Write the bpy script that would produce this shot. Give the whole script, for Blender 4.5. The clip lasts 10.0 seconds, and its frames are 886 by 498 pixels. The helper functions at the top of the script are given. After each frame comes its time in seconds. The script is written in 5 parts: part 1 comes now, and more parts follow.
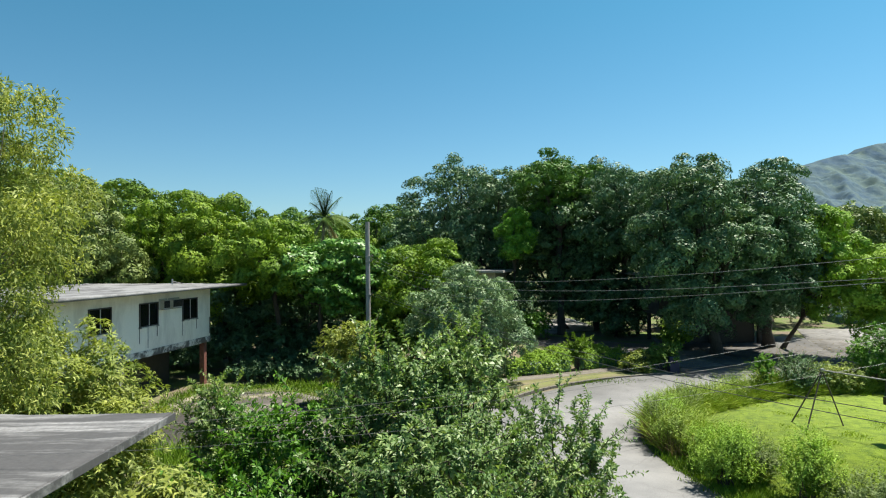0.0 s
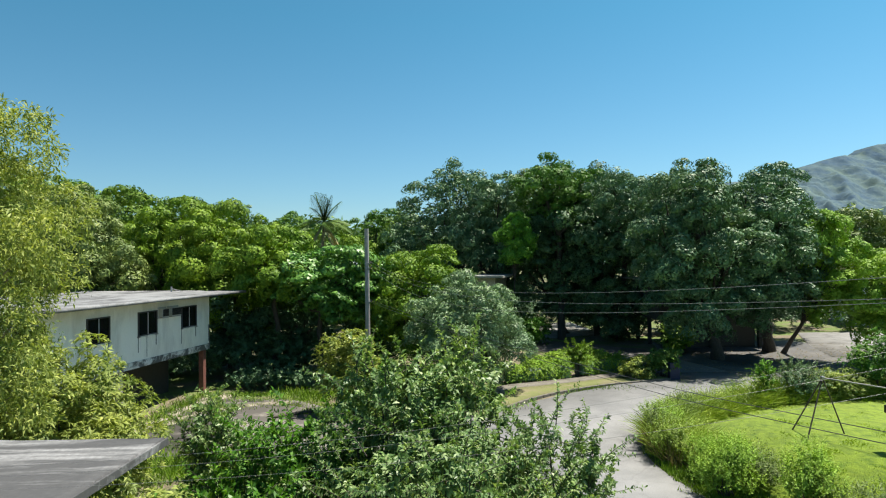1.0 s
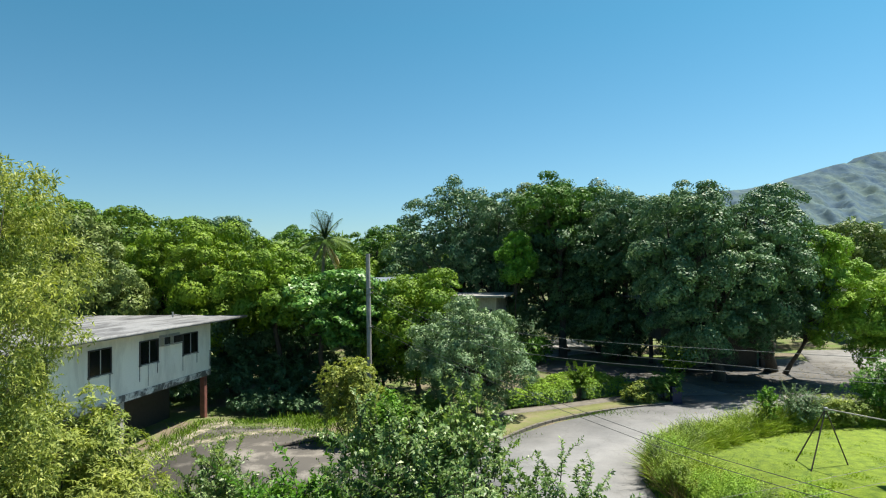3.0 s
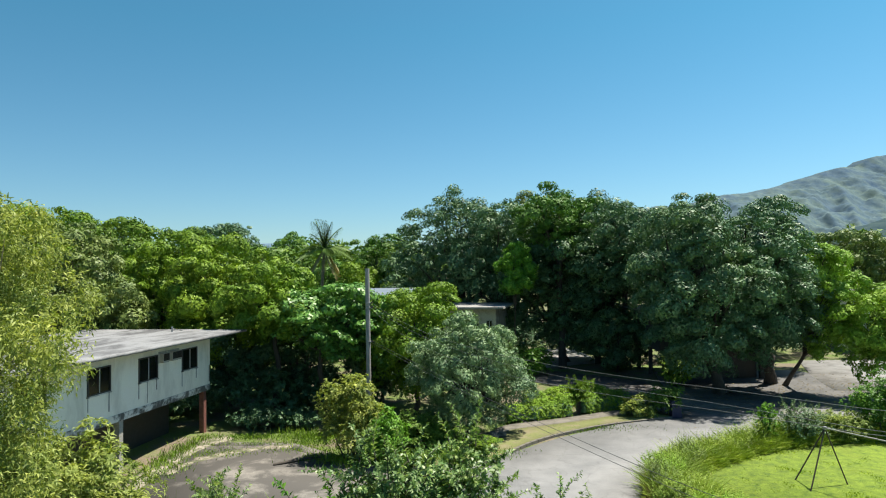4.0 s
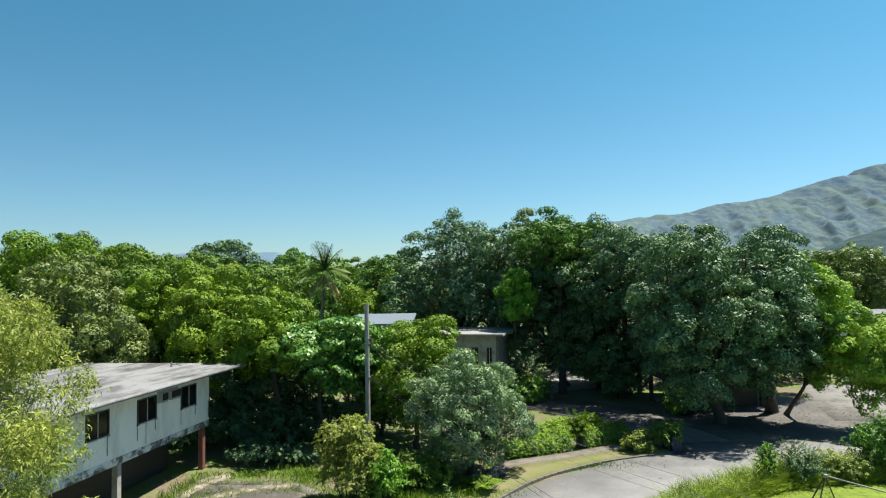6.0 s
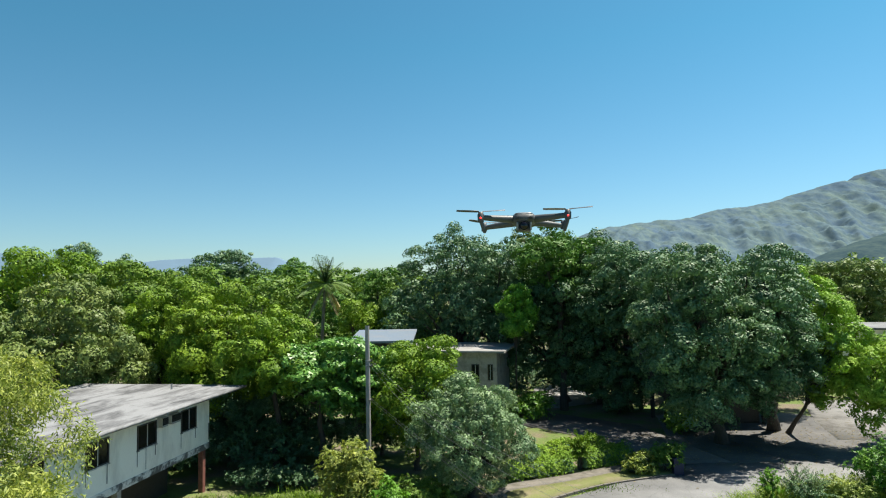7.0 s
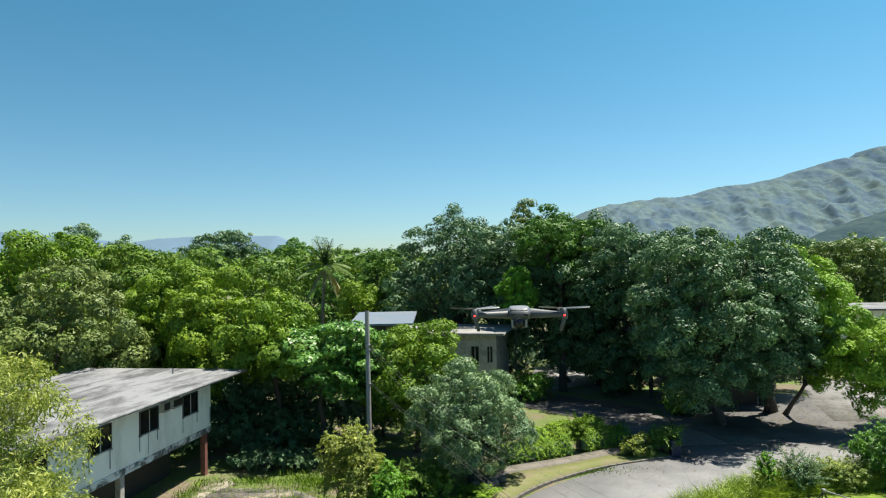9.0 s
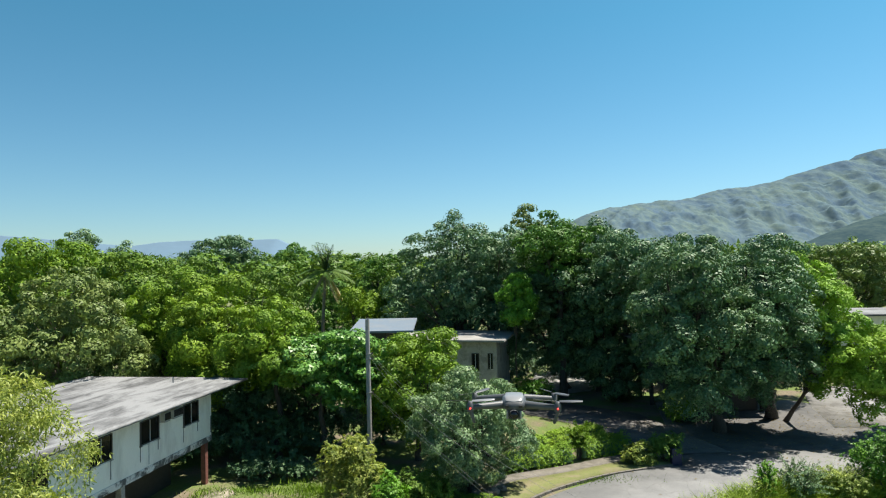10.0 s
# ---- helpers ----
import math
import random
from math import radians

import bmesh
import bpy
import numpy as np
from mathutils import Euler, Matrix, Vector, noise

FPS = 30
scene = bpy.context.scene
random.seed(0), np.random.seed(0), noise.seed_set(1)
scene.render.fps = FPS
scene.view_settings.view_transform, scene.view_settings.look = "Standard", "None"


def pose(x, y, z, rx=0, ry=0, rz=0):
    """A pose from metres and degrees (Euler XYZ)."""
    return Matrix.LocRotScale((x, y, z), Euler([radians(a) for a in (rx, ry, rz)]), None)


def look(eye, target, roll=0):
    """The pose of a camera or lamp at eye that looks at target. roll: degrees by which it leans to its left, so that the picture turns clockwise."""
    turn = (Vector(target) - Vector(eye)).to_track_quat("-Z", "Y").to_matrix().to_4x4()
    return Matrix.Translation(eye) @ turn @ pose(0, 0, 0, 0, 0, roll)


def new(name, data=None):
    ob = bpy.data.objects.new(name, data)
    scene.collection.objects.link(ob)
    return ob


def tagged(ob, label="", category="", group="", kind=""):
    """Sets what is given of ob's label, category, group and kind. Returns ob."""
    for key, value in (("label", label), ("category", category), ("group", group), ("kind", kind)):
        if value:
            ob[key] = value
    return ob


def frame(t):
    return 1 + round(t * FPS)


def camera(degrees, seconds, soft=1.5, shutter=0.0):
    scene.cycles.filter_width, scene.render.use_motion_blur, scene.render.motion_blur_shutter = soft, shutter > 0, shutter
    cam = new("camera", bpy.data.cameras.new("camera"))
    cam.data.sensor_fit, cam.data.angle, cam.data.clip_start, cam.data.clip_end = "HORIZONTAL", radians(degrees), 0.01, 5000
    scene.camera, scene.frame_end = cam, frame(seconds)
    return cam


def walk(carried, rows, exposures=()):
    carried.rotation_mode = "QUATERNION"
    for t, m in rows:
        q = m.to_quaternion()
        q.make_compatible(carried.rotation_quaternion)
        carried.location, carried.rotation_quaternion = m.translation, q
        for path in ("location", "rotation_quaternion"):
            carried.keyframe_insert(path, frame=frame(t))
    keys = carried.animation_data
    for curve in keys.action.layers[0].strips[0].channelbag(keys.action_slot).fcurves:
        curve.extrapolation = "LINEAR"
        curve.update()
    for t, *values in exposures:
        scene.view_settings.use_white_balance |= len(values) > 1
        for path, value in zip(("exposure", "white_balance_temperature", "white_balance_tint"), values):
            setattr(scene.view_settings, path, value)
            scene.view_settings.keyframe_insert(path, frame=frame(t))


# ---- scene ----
cam = camera(70.0, 10.0, soft=1.12)
PATH = [
    (0, (0.016, 0.162, 6.29), (0.0, 2.161, 6.321), -0.5),
    (0.5, (0.035, 0.183, 6.394), (0.019, 2.183, 6.427), -0.6),
    (1, (0.088, 0.211, 6.519), (0.07, 2.21, 6.557), -0.7),
    (1.5, (0.074, 0.154, 6.682), (0.055, 2.154, 6.728), -0.7),
    (2, (0.072, 0.152, 6.884), (0.053, 2.152, 6.936), -0.7),
    (2.5, (0.034, 0.175, 7.103), (0.015, 2.174, 7.162), -0.8),
    (4, (0.071, 0.121, 7.934), (0.054, 2.119, 8.011), -0.9),
    (4.5, (0.1, 0.102, 8.202), (0.083, 2.1, 8.287), -0.8),
    (5, (0.128, 0.093, 8.535), (0.113, 2.09, 8.628), -0.8),
    (5.5, (0.176, 0.061, 8.896), (0.158, 2.058, 8.994), -0.9),
    (7, (0.203, 0.026, 10.211), (0.181, 2.022, 10.33), -1.0),
    (7.5, (0.2, 0.023, 10.436), (0.178, 2.019, 10.563), -1.1),
    (8, (0.217, 0.045, 10.473), (0.195, 2.042, 10.584), -1.1),
    (8.5, (0.232, 0.078, 10.513), (0.209, 2.077, 10.56), -1.0),
    (9, (0.231, 0.069, 10.582), (0.208, 2.068, 10.631), -1.1),
    (9.5, (0.246, 0.057, 10.712), (0.222, 2.056, 10.764), -1.2),
    (10, (0.25, 0.012, 10.863), (0.226, 2.011, 10.922), -1.2),
]
walk(cam, [(t, look(eye, target, roll)) for t, eye, target, roll in PATH])

# ---------------------------------------------------------------- light
SUN_AZ, SUN_EL = radians(70), radians(67)
world = bpy.data.worlds.new("sky")
scene.world = world
world.use_nodes = True
wn = world.node_tree
sky = wn.nodes.new("ShaderNodeTexSky")
sky.sky_type, sky.sun_disc = "NISHITA", False
sky.sun_elevation, sky.sun_rotation = SUN_EL, SUN_AZ
sky.air_density, sky.dust_density, sky.ozone_density, sky.altitude = 1.0, 0.3, 4.0, 0
# The haze near the horizon is paler and less blue than the sky overhead.
co = wn.nodes.new("ShaderNodeTexCoord")
xyz = wn.nodes.new("ShaderNodeSeparateXYZ")
wn.links.new(co.outputs["Generated"], xyz.inputs[0])
span = wn.nodes.new("ShaderNodeMapRange")
span.inputs["From Max"].default_value = 0.36
wn.links.new(xyz.outputs["Z"], span.inputs["Value"])
haze = wn.nodes.new("ShaderNodeMix")
haze.data_type = "RGBA"
haze.inputs[6].default_value, haze.inputs[7].default_value = (0.735, 0.85, 0.89, 1), (0.455, 0.95, 0.9, 1)
wn.links.new(span.outputs[0], haze.inputs[0])
high = wn.nodes.new("ShaderNodeMapRange")
high.inputs["From Min"].default_value, high.inputs["From Max"].default_value = 0.42, 0.9
wn.links.new(xyz.outputs["Z"], high.inputs["Value"])
glare = wn.nodes.new("ShaderNodeMix")
glare.data_type = "RGBA"
glare.inputs[7].default_value = (0.4, 0.5, 0.55, 1)
wn.links.new(high.outputs[0], glare.inputs[0])
wn.links.new(haze.outputs[2], glare.inputs[6])
tint = wn.nodes.new("ShaderNodeMix")
tint.data_type, tint.blend_type = "RGBA", "MULTIPLY"
tint.inputs[0].default_value = 1.0
wn.links.new(sky.outputs[0], tint.inputs[6])
wn.links.new(glare.outputs[2], tint.inputs[7])
# The sky is a little brighter on the sun's side.
flank = wn.nodes.new("ShaderNodeMapRange")
flank.inputs["From Min"].default_value, flank.inputs["From Max"].default_value = -0.6, 0.6
flank.inputs["To Min"].default_value, flank.inputs["To Max"].default_value = 0.96, 1.18
wn.links.new(xyz.outputs["X"], flank.inputs["Value"])
side_light = wn.nodes.new("ShaderNodeVectorMath")
side_light.operation = "SCALE"
wn.links.new(tint.outputs[2], side_light.inputs[0])
wn.links.new(flank.outputs[0], side_light.inputs["Scale"])
wn.links.new(side_light.outputs[0], wn.nodes["Background"].inputs[0])
wn.nodes["Background"].inputs[1].default_value = 0.0695
sun = new("sun", bpy.data.lights.new("sun", "SUN"))
sun.data.energy, sun.data.angle, sun.data.color = 5.0, radians(0.5), (1.0, 0.94, 0.82)
sun_dir = Vector((math.sin(SUN_AZ) * math.cos(SUN_EL), math.cos(SUN_AZ) * math.cos(SUN_EL), math.sin(SUN_EL)))
sun.matrix_world = look(sun_dir * 200, (0, 0, 0))
scene.view_settings.exposure = 0.97


# ---------------------------------------------------------------- materials
def shader(name):
    m = bpy.data.materials.new(name)
    m.use_nodes = True
    nt = m.node_tree
    return m, nt, nt.nodes["Principled BSDF"]


def node(nt, kind, **values):
    n = nt.nodes.new("ShaderNode" + kind)
    for key, value in values.items():
        n.inputs[key.replace("_", " ")].default_value = value
    return n


def ramp(nt, source, stops):
    r = nt.nodes.new("ShaderNodeValToRGB")
    while len(r.color_ramp.elements) < len(stops):
        r.color_ramp.elements.new(0.5)
    for e, (p, c) in zip(r.color_ramp.elements, stops):
        e.position, e.color = p, (*c, 1)
    nt.links.new(source, r.inputs[0])
    return r.outputs[0]


def mixed(nt, a, b, fac, blend="MIX"):
    m = nt.nodes.new("ShaderNodeMix")
    m.data_type, m.blend_type = "RGBA", blend
    for socket, value in ((m.inputs[0], fac), (m.inputs[6], a), (m.inputs[7], b)):
        if isinstance(value, (int, float)):
            socket.default_value = value
        elif isinstance(value, tuple):
            socket.default_value = (*value, 1)
        else:
            nt.links.new(value, socket)
    return m.outputs[2]


def noisy(nt, scale, detail=4.0, rough=0.6, coords=None, distort=0.0):
    n = node(nt, "TexNoise", Scale=scale, Detail=detail, Roughness=rough, Distortion=distort)
    if coords is None:
        coords = nt.nodes.new("ShaderNodeTexCoord").outputs["Object"]
    nt.links.new(coords, n.inputs["Vector"])
    return n.outputs["Fac"]


def stretched(nt, sx, sy, sz, turn=0.0):
    c = nt.nodes.new("ShaderNodeTexCoord")
    m = nt.nodes.new("ShaderNodeMapping")
    m.inputs["Scale"].default_value = (sx, sy, sz)
    m.inputs["Rotation"].default_value = (0, 0, turn)
    nt.links.new(c.outputs["Object"], m.inputs["Vector"])
    return m.outputs["Vector"]


def bumped(nt, bsdf, height, strength=0.3, distance=0.02):
    b = node(nt, "Bump", Strength=strength, Distance=distance)
    nt.links.new(height, b.inputs["Height"])
    nt.links.new(b.outputs[0], bsdf.inputs["Normal"])


def leaf_material(name, dark, mid, light, rough=0.45, through_light=0.35, patch=0.6, gloss=0.22, even=0.5):
    """Leaves: each leaf differs, clumps differ in a slow noise, light passes through the blade."""
    m, nt, p = shader(name)
    geo = nt.nodes.new("ShaderNodeNewGeometry")
    own = geo.outputs["Random Per Island"]
    dark, light = (tuple(m0 + (c0 - m0) * even for m0, c0 in zip(mid, end)) for end in (dark, light))
    colour = ramp(nt, own, [(0.0, dark), (0.5, mid), (1.0, light)])
    slow = noisy(nt, patch, 2.0)
    shift = ramp(nt, slow, [(0.3, (0.62, 0.72, 0.7)), (0.7, (1.25, 1.18, 1.0))])
    colour = mixed(nt, colour, shift, 1.0, "MULTIPLY")
    ob = nt.nodes.new("ShaderNodeObjectInfo")
    whole = ramp(nt, ob.outputs["Random"], [(0.0, (0.9, 0.95, 0.95)), (1.0, (1.1, 1.05, 1.0))])
    colour = mixed(nt, colour, whole, 1.0, "MULTIPLY")
    nt.links.new(colour, p.inputs["Base Color"])
    p.inputs["Roughness"].default_value = rough
    p.inputs["Specular IOR Level"].default_value = gloss
    t = nt.nodes.new("ShaderNodeBsdfTranslucent")
    nt.links.new(mixed(nt, colour, (0.95, 1.0, 0.4), 1.0, "MULTIPLY"), t.inputs["Color"])
    mx = nt.nodes.new("ShaderNodeMixShader")
    mx.inputs[0].default_value = through_light * 0.45
    nt.links.new(p.outputs[0], mx.inputs[1])
    nt.links.new(t.outputs[0], mx.inputs[2])
    nt.links.new(mx.outputs[0], nt.nodes["Material Output"].inputs[0])
    return m


LEAF = {
    "mango": leaf_material("mango_leaf", (0.036, 0.084, 0.04), (0.086, 0.174, 0.083), (0.21, 0.31, 0.19), 0.5, 0.26, 0.5, 0.32),
    "mango_light": leaf_material("young_mango_leaf", (0.04, 0.105, 0.018), (0.09, 0.2, 0.034), (0.18, 0.31, 0.07), 0.5, 0.36, 0.6, 0.22),
    "lime": leaf_material("lime_green_leaf", (0.045, 0.1, 0.01), (0.155, 0.262, 0.022), (0.33, 0.45, 0.055), 0.55, 0.38, 0.6, 0.22),
    "broad": leaf_material("broad_leaf", (0.045, 0.1, 0.018), (0.11, 0.2, 0.03), (0.23, 0.33, 0.075), 0.5, 0.34, 0.6, 0.17),
    "layer": leaf_material("layered_broad_leaf", (0.045, 0.12, 0.022), (0.115, 0.265, 0.042), (0.27, 0.44, 0.12), 0.42, 0.34, 0.6, 0.35, 0.8),
    "grey": leaf_material("grey_green_leaf", (0.062, 0.125, 0.058), (0.152, 0.25, 0.128), (0.31, 0.43, 0.26), 0.45, 0.26, 0.6, 0.3),
    "dull": leaf_material("dull_green_leaf", (0.07, 0.11, 0.032), (0.15, 0.21, 0.062), (0.27, 0.33, 0.12), 0.5, 0.32, 0.6, 0.25),
    "pale": leaf_material("pale_lime_leaf", (0.09, 0.18, 0.018), (0.24, 0.4, 0.045), (0.42, 0.56, 0.12), 0.55, 0.42, 0.6, 0.2),
    "olive": leaf_material("olive_leaf", (0.110, 0.155, 0.035), (0.275, 0.335, 0.085), (0.480, 0.530, 0.180), 0.5, 0.8, 1.5, 0.22, 0.75),
    "bush": leaf_material("shrub_leaf", (0.055, 0.122, 0.040), (0.180, 0.295, 0.108), (0.420, 0.515, 0.265), 0.42, 0.75, 1.2, 0.35, 0.75),
    "fresh": leaf_material("fresh_leaf", (0.030, 0.105, 0.014), (0.085, 0.225, 0.028), (0.210, 0.390, 0.060), 0.4, 0.75, 0.6, 0.35, 0.7),
    "spring": leaf_material("spring_green_leaf", (0.06, 0.16, 0.016), (0.13, 0.3, 0.03), (0.24, 0.42, 0.06), 0.5, 0.4, 0.6, 0.22),
    "palm": leaf_material("palm_leaf", (0.045, 0.09, 0.02), (0.085, 0.15, 0.03), (0.16, 0.23, 0.06), 0.45, 0.3, 0.6, 0.3),
    "grass": leaf_material("tall_grass_blade", (0.13, 0.22, 0.025), (0.27, 0.37, 0.055), (0.44, 0.49, 0.15), 0.5, 0.4, 0.5, 0.22),
    "lawn": leaf_material("lawn_blade", (0.15, 0.26, 0.008), (0.265, 0.385, 0.014), (0.36, 0.45, 0.02), 0.6, 0.4, 0.35, 0.1),
    "straw": leaf_material("dead_palm_frond", (0.200, 0.160, 0.085), (0.330, 0.280, 0.160), (0.450, 0.400, 0.250), 0.7, 0.3, 0.6, 0.1),
    "dry": leaf_material("dry_leaf", (0.122, 0.084, 0.042), (0.205, 0.160, 0.076), (0.289, 0.236, 0.122), 0.6, 0.3, 0.6, 0.2),
}


def bark_material(name, a, b):
    m, nt, p = shader(name)
    n = noisy(nt, 4.0, 6, 0.7, stretched(nt, 3, 3, 0.6))
    nt.links.new(ramp(nt, n, [(0.3, a), (0.7, b)]), p.inputs["Base Color"])
    p.inputs["Roughness"].default_value = 0.9
    bumped(nt, p, n, 0.6, 0.03)
    return m


BARK = bark_material("bark", (0.034, 0.028, 0.022), (0.09, 0.076, 0.062))
PALE_BARK = bark_material("pale_bark", (0.12, 0.1, 0.075), (0.3, 0.26, 0.2))


def ground_material():
    m, nt, p = shader("grassy_soil")
    big, fine = noisy(nt, 0.35, 4), noisy(nt, 9.0, 5, 0.7)
    soil = ramp(nt, fine, [(0.3, (0.09, 0.075, 0.05)), (0.7, (0.21, 0.17, 0.115))])
    turf = ramp(nt, fine, [(0.25, (0.06, 0.1, 0.02)), (0.75, (0.14, 0.19, 0.04))])
    nt.links.new(mixed(nt, soil, turf, ramp(nt, big, [(0.4, (0, 0, 0)), (0.56, (1, 1, 1))])), p.inputs["Base Color"])
    p.inputs["Roughness"].default_value = 0.95
    bumped(nt, p, fine, 0.5, 0.05)
    return m


def lawn_material():
    m, nt, p = shader("lawn_turf")
    big, fine, mid = noisy(nt, 0.9, 4), noisy(nt, 14.0, 5, 0.7), noisy(nt, 2.6, 5, 0.65)
    c = ramp(nt, fine, [(0.3, (0.13, 0.215, 0.012)), (0.7, (0.25, 0.35, 0.025))])
    c = mixed(nt, c, ramp(nt, mid, [(0.34, (0.5, 0.6, 0.5)), (0.58, (1.12, 1.1, 1.0))]), 1.0, "MULTIPLY")
    nt.links.new(mixed(nt, c, (0.21, 0.28, 0.02), ramp(nt, big, [(0.5, (0, 0, 0)), (0.75, (0.7, 0.7, 0.7))])), p.inputs["Base Color"])
    p.inputs["Roughness"].default_value = 0.9
    bumped(nt, p, fine, 0.6, 0.06)
    return m


def asphalt_material(name, a, b, crack=0.6):
    m, nt, p = shader(name)
    big, fine = noisy(nt, 0.5, 5, 0.65), noisy(nt, 30.0, 4, 0.7)
    c = ramp(nt, big, [(0.3, a), (0.7, b)])
    c = mixed(nt, c, ramp(nt, fine, [(0.3, (0.75, 0.75, 0.75)), (0.7, (1.15, 1.15, 1.15))]), 1.0, "MULTIPLY")
    vor = nt.nodes.new("ShaderNodeTexVoronoi")
    vor.feature = "DISTANCE_TO_EDGE"
    vor.inputs["Scale"].default_value = 0.55
    co = nt.nodes.new("ShaderNodeTexCoord")
    warp = node(nt, "TexNoise", Scale=1.3, Detail=4.0)
    nt.links.new(co.outputs["Object"], warp.inputs["Vector"])
    add = nt.nodes.new("ShaderNodeVectorMath")
    nt.links.new(co.outputs["Object"], add.inputs[0])
    nt.links.new(warp.outputs["Color"], add.inputs[1])
    nt.links.new(add.outputs[0], vor.inputs["Vector"])
    line = ramp(nt, vor.outputs["Distance"], [(0.0, (1, 1, 1)), (0.022, (0, 0, 0))])
    thin = mixed(nt, (0, 0, 0), line, crack)
    nt.links.new(mixed(nt, c, (0.05, 0.05, 0.045), thin), p.inputs["Base Color"])
    p.inputs["Roughness"].default_value = 0.85
    bumped(nt, p, fine, 0.35, 0.01)
    return m


def concrete_material(name, a, b, stain, amount=0.5, scale=0.7, streak=(1, 1, 1), turn=0.0, rough=0.85, lo=0.46, hi=0.62):
    m, nt, p = shader(name)
    big = noisy(nt, scale, 6, 0.68, stretched(nt, *streak, turn), 0.4)
    fine = noisy(nt, 18.0, 4, 0.7)
    c = ramp(nt, fine, [(0.3, a), (0.7, b)])
    s = ramp(nt, big, [(lo, (0, 0, 0)), (hi, (amount, amount, amount))])
    nt.links.new(mixed(nt, c, stain, s), p.inputs["Base Color"])
    p.inputs["Roughness"].default_value = rough
    bumped(nt, p, fine, 0.25, 0.01)
    return m


def plain(name, colour, rough=0.5, metal=0.0, vary=0.15, scale=6.0):
    m, nt, p = shader(name)
    n = noisy(nt, scale, 4)
    lo, hi = tuple(c * (1 - vary) for c in colour), tuple(c * (1 + vary) for c in colour)
    nt.links.new(ramp(nt, n, [(0.3, lo), (0.7, hi)]), p.inputs["Base Color"])
    p.inputs["Roughness"].default_value, p.inputs["Metallic"].default_value = rough, metal
    return m


GROUND, LAWN = ground_material(), lawn_material()
ASPHALT = asphalt_material("worn_grey_asphalt", (0.15, 0.153, 0.155), (0.245, 0.246, 0.245), 0.22)
# Darker copy of the asphalt, with the shade of the trees in its colour.
TREE_SHADE_ASPHALT = asphalt_material("tree_shade_asphalt", (0.075, 0.075, 0.075), (0.15, 0.143, 0.135), 0.4)
PALE_CONCRETE = concrete_material("pale_concrete", (0.25, 0.245, 0.235), (0.34, 0.335, 0.325), (0.13, 0.125, 0.115), 0.6)
KERB = concrete_material("kerb_concrete", (0.1, 0.092, 0.078), (0.17, 0.155, 0.13), (0.09, 0.085, 0.07), 0.7, 1.5)
ROOF = concrete_material("weathered_roof_slab", (0.17, 0.174, 0.18), (0.27, 0.275, 0.28), (0.045, 0.045, 0.047), 0.9, 0.6, (0.5, 1.5, 1), 0.25, lo=0.44, hi=0.62)
NEAR_ROOF = concrete_material("blackened_roof_slab", (0.15, 0.152, 0.155), (0.28, 0.282, 0.285), (0.035, 0.035, 0.037), 0.85, 0.9, (0.16, 1.6, 1), 0.05, lo=0.42, hi=0.53)
WALL = concrete_material("stained_white_paint", (0.84, 0.79, 0.7), (0.91, 0.87, 0.78), (0.5, 0.46, 0.39), 0.45, 0.9, (1, 1, 0.35))
BEAM = concrete_material("mouldy_edge_beam", (0.62, 0.6, 0.56), (0.74, 0.72, 0.68), (0.07, 0.07, 0.065), 0.92, 1.0, (1, 1, 1), lo=0.45, hi=0.53)
MOULD = concrete_material("black_run_off", (0.1, 0.098, 0.09), (0.3, 0.29, 0.27), (0.04, 0.04, 0.038), 0.9, 2.0)
POST = concrete_material("stilt_concrete", (0.28, 0.27, 0.25), (0.4, 0.39, 0.36), (0.14, 0.13, 0.12), 0.6, 1.4)
RED = plain("red_oxide_paint", (0.17, 0.07, 0.055), 0.7, 0.0, 0.3)
METAL_ROOF = concrete_material("blue_grey_metal_roof", (0.12, 0.155, 0.2), (0.16, 0.2, 0.245), (0.2, 0.2, 0.2), 0.4, 0.5, (1, 1, 1), 0.0, 0.55)
# Near-black for rooms and the grille recess: their shade is in the colour.
DARK = plain("recess_shade", (0.012, 0.012, 0.012), 0.9)
FRAME = plain("window_frame_paint", (0.42, 0.42, 0.4), 0.5)
# Dark window frames; also colours the screens added for underfloor shade.
DARK_FRAME_SCREEN = plain("dark_frame_and_screen", (0.045, 0.042, 0.038), 0.6)
# Near-black wall colour with the tree and eave shade painted in.
SHADED_WALL = concrete_material("shade_darkened_wall", (0.04, 0.036, 0.032), (0.075, 0.068, 0.06), (0.02, 0.02, 0.018), 0.7, 1.2)
STEEL = plain("galvanised_steel", (0.32, 0.32, 0.32), 0.45, 0.8)
RUST = plain("rusty_pipe", (0.08, 0.06, 0.05), 0.7, 0.2)
WOODPOLE = bark_material("weathered_pole_wood", (0.19, 0.185, 0.18), (0.34, 0.33, 0.32))
WIRE = plain("wire_sheath", (0.07, 0.07, 0.07), 0.35)
PALE_WIRE = plain("bare_aluminium_wire", (0.24, 0.24, 0.24), 0.45, 0.2)
SHELL = plain("drone_grey_shell", (0.062, 0.068, 0.075), 0.5)
# Light grey of the gimbal trim; also stands in for sheen on the drone.
SHELL_LIGHT_SHEEN = plain("drone_light_shell_sheen", (0.2, 0.205, 0.215), 0.32)
BLACK = plain("black_plastic", (0.02, 0.02, 0.022), 0.4)
BLUE = plain("blue_plastic", (0.012, 0.02, 0.06), 0.5)
BRICK_RED = plain("red_clay", (0.28, 0.11, 0.06), 0.8)

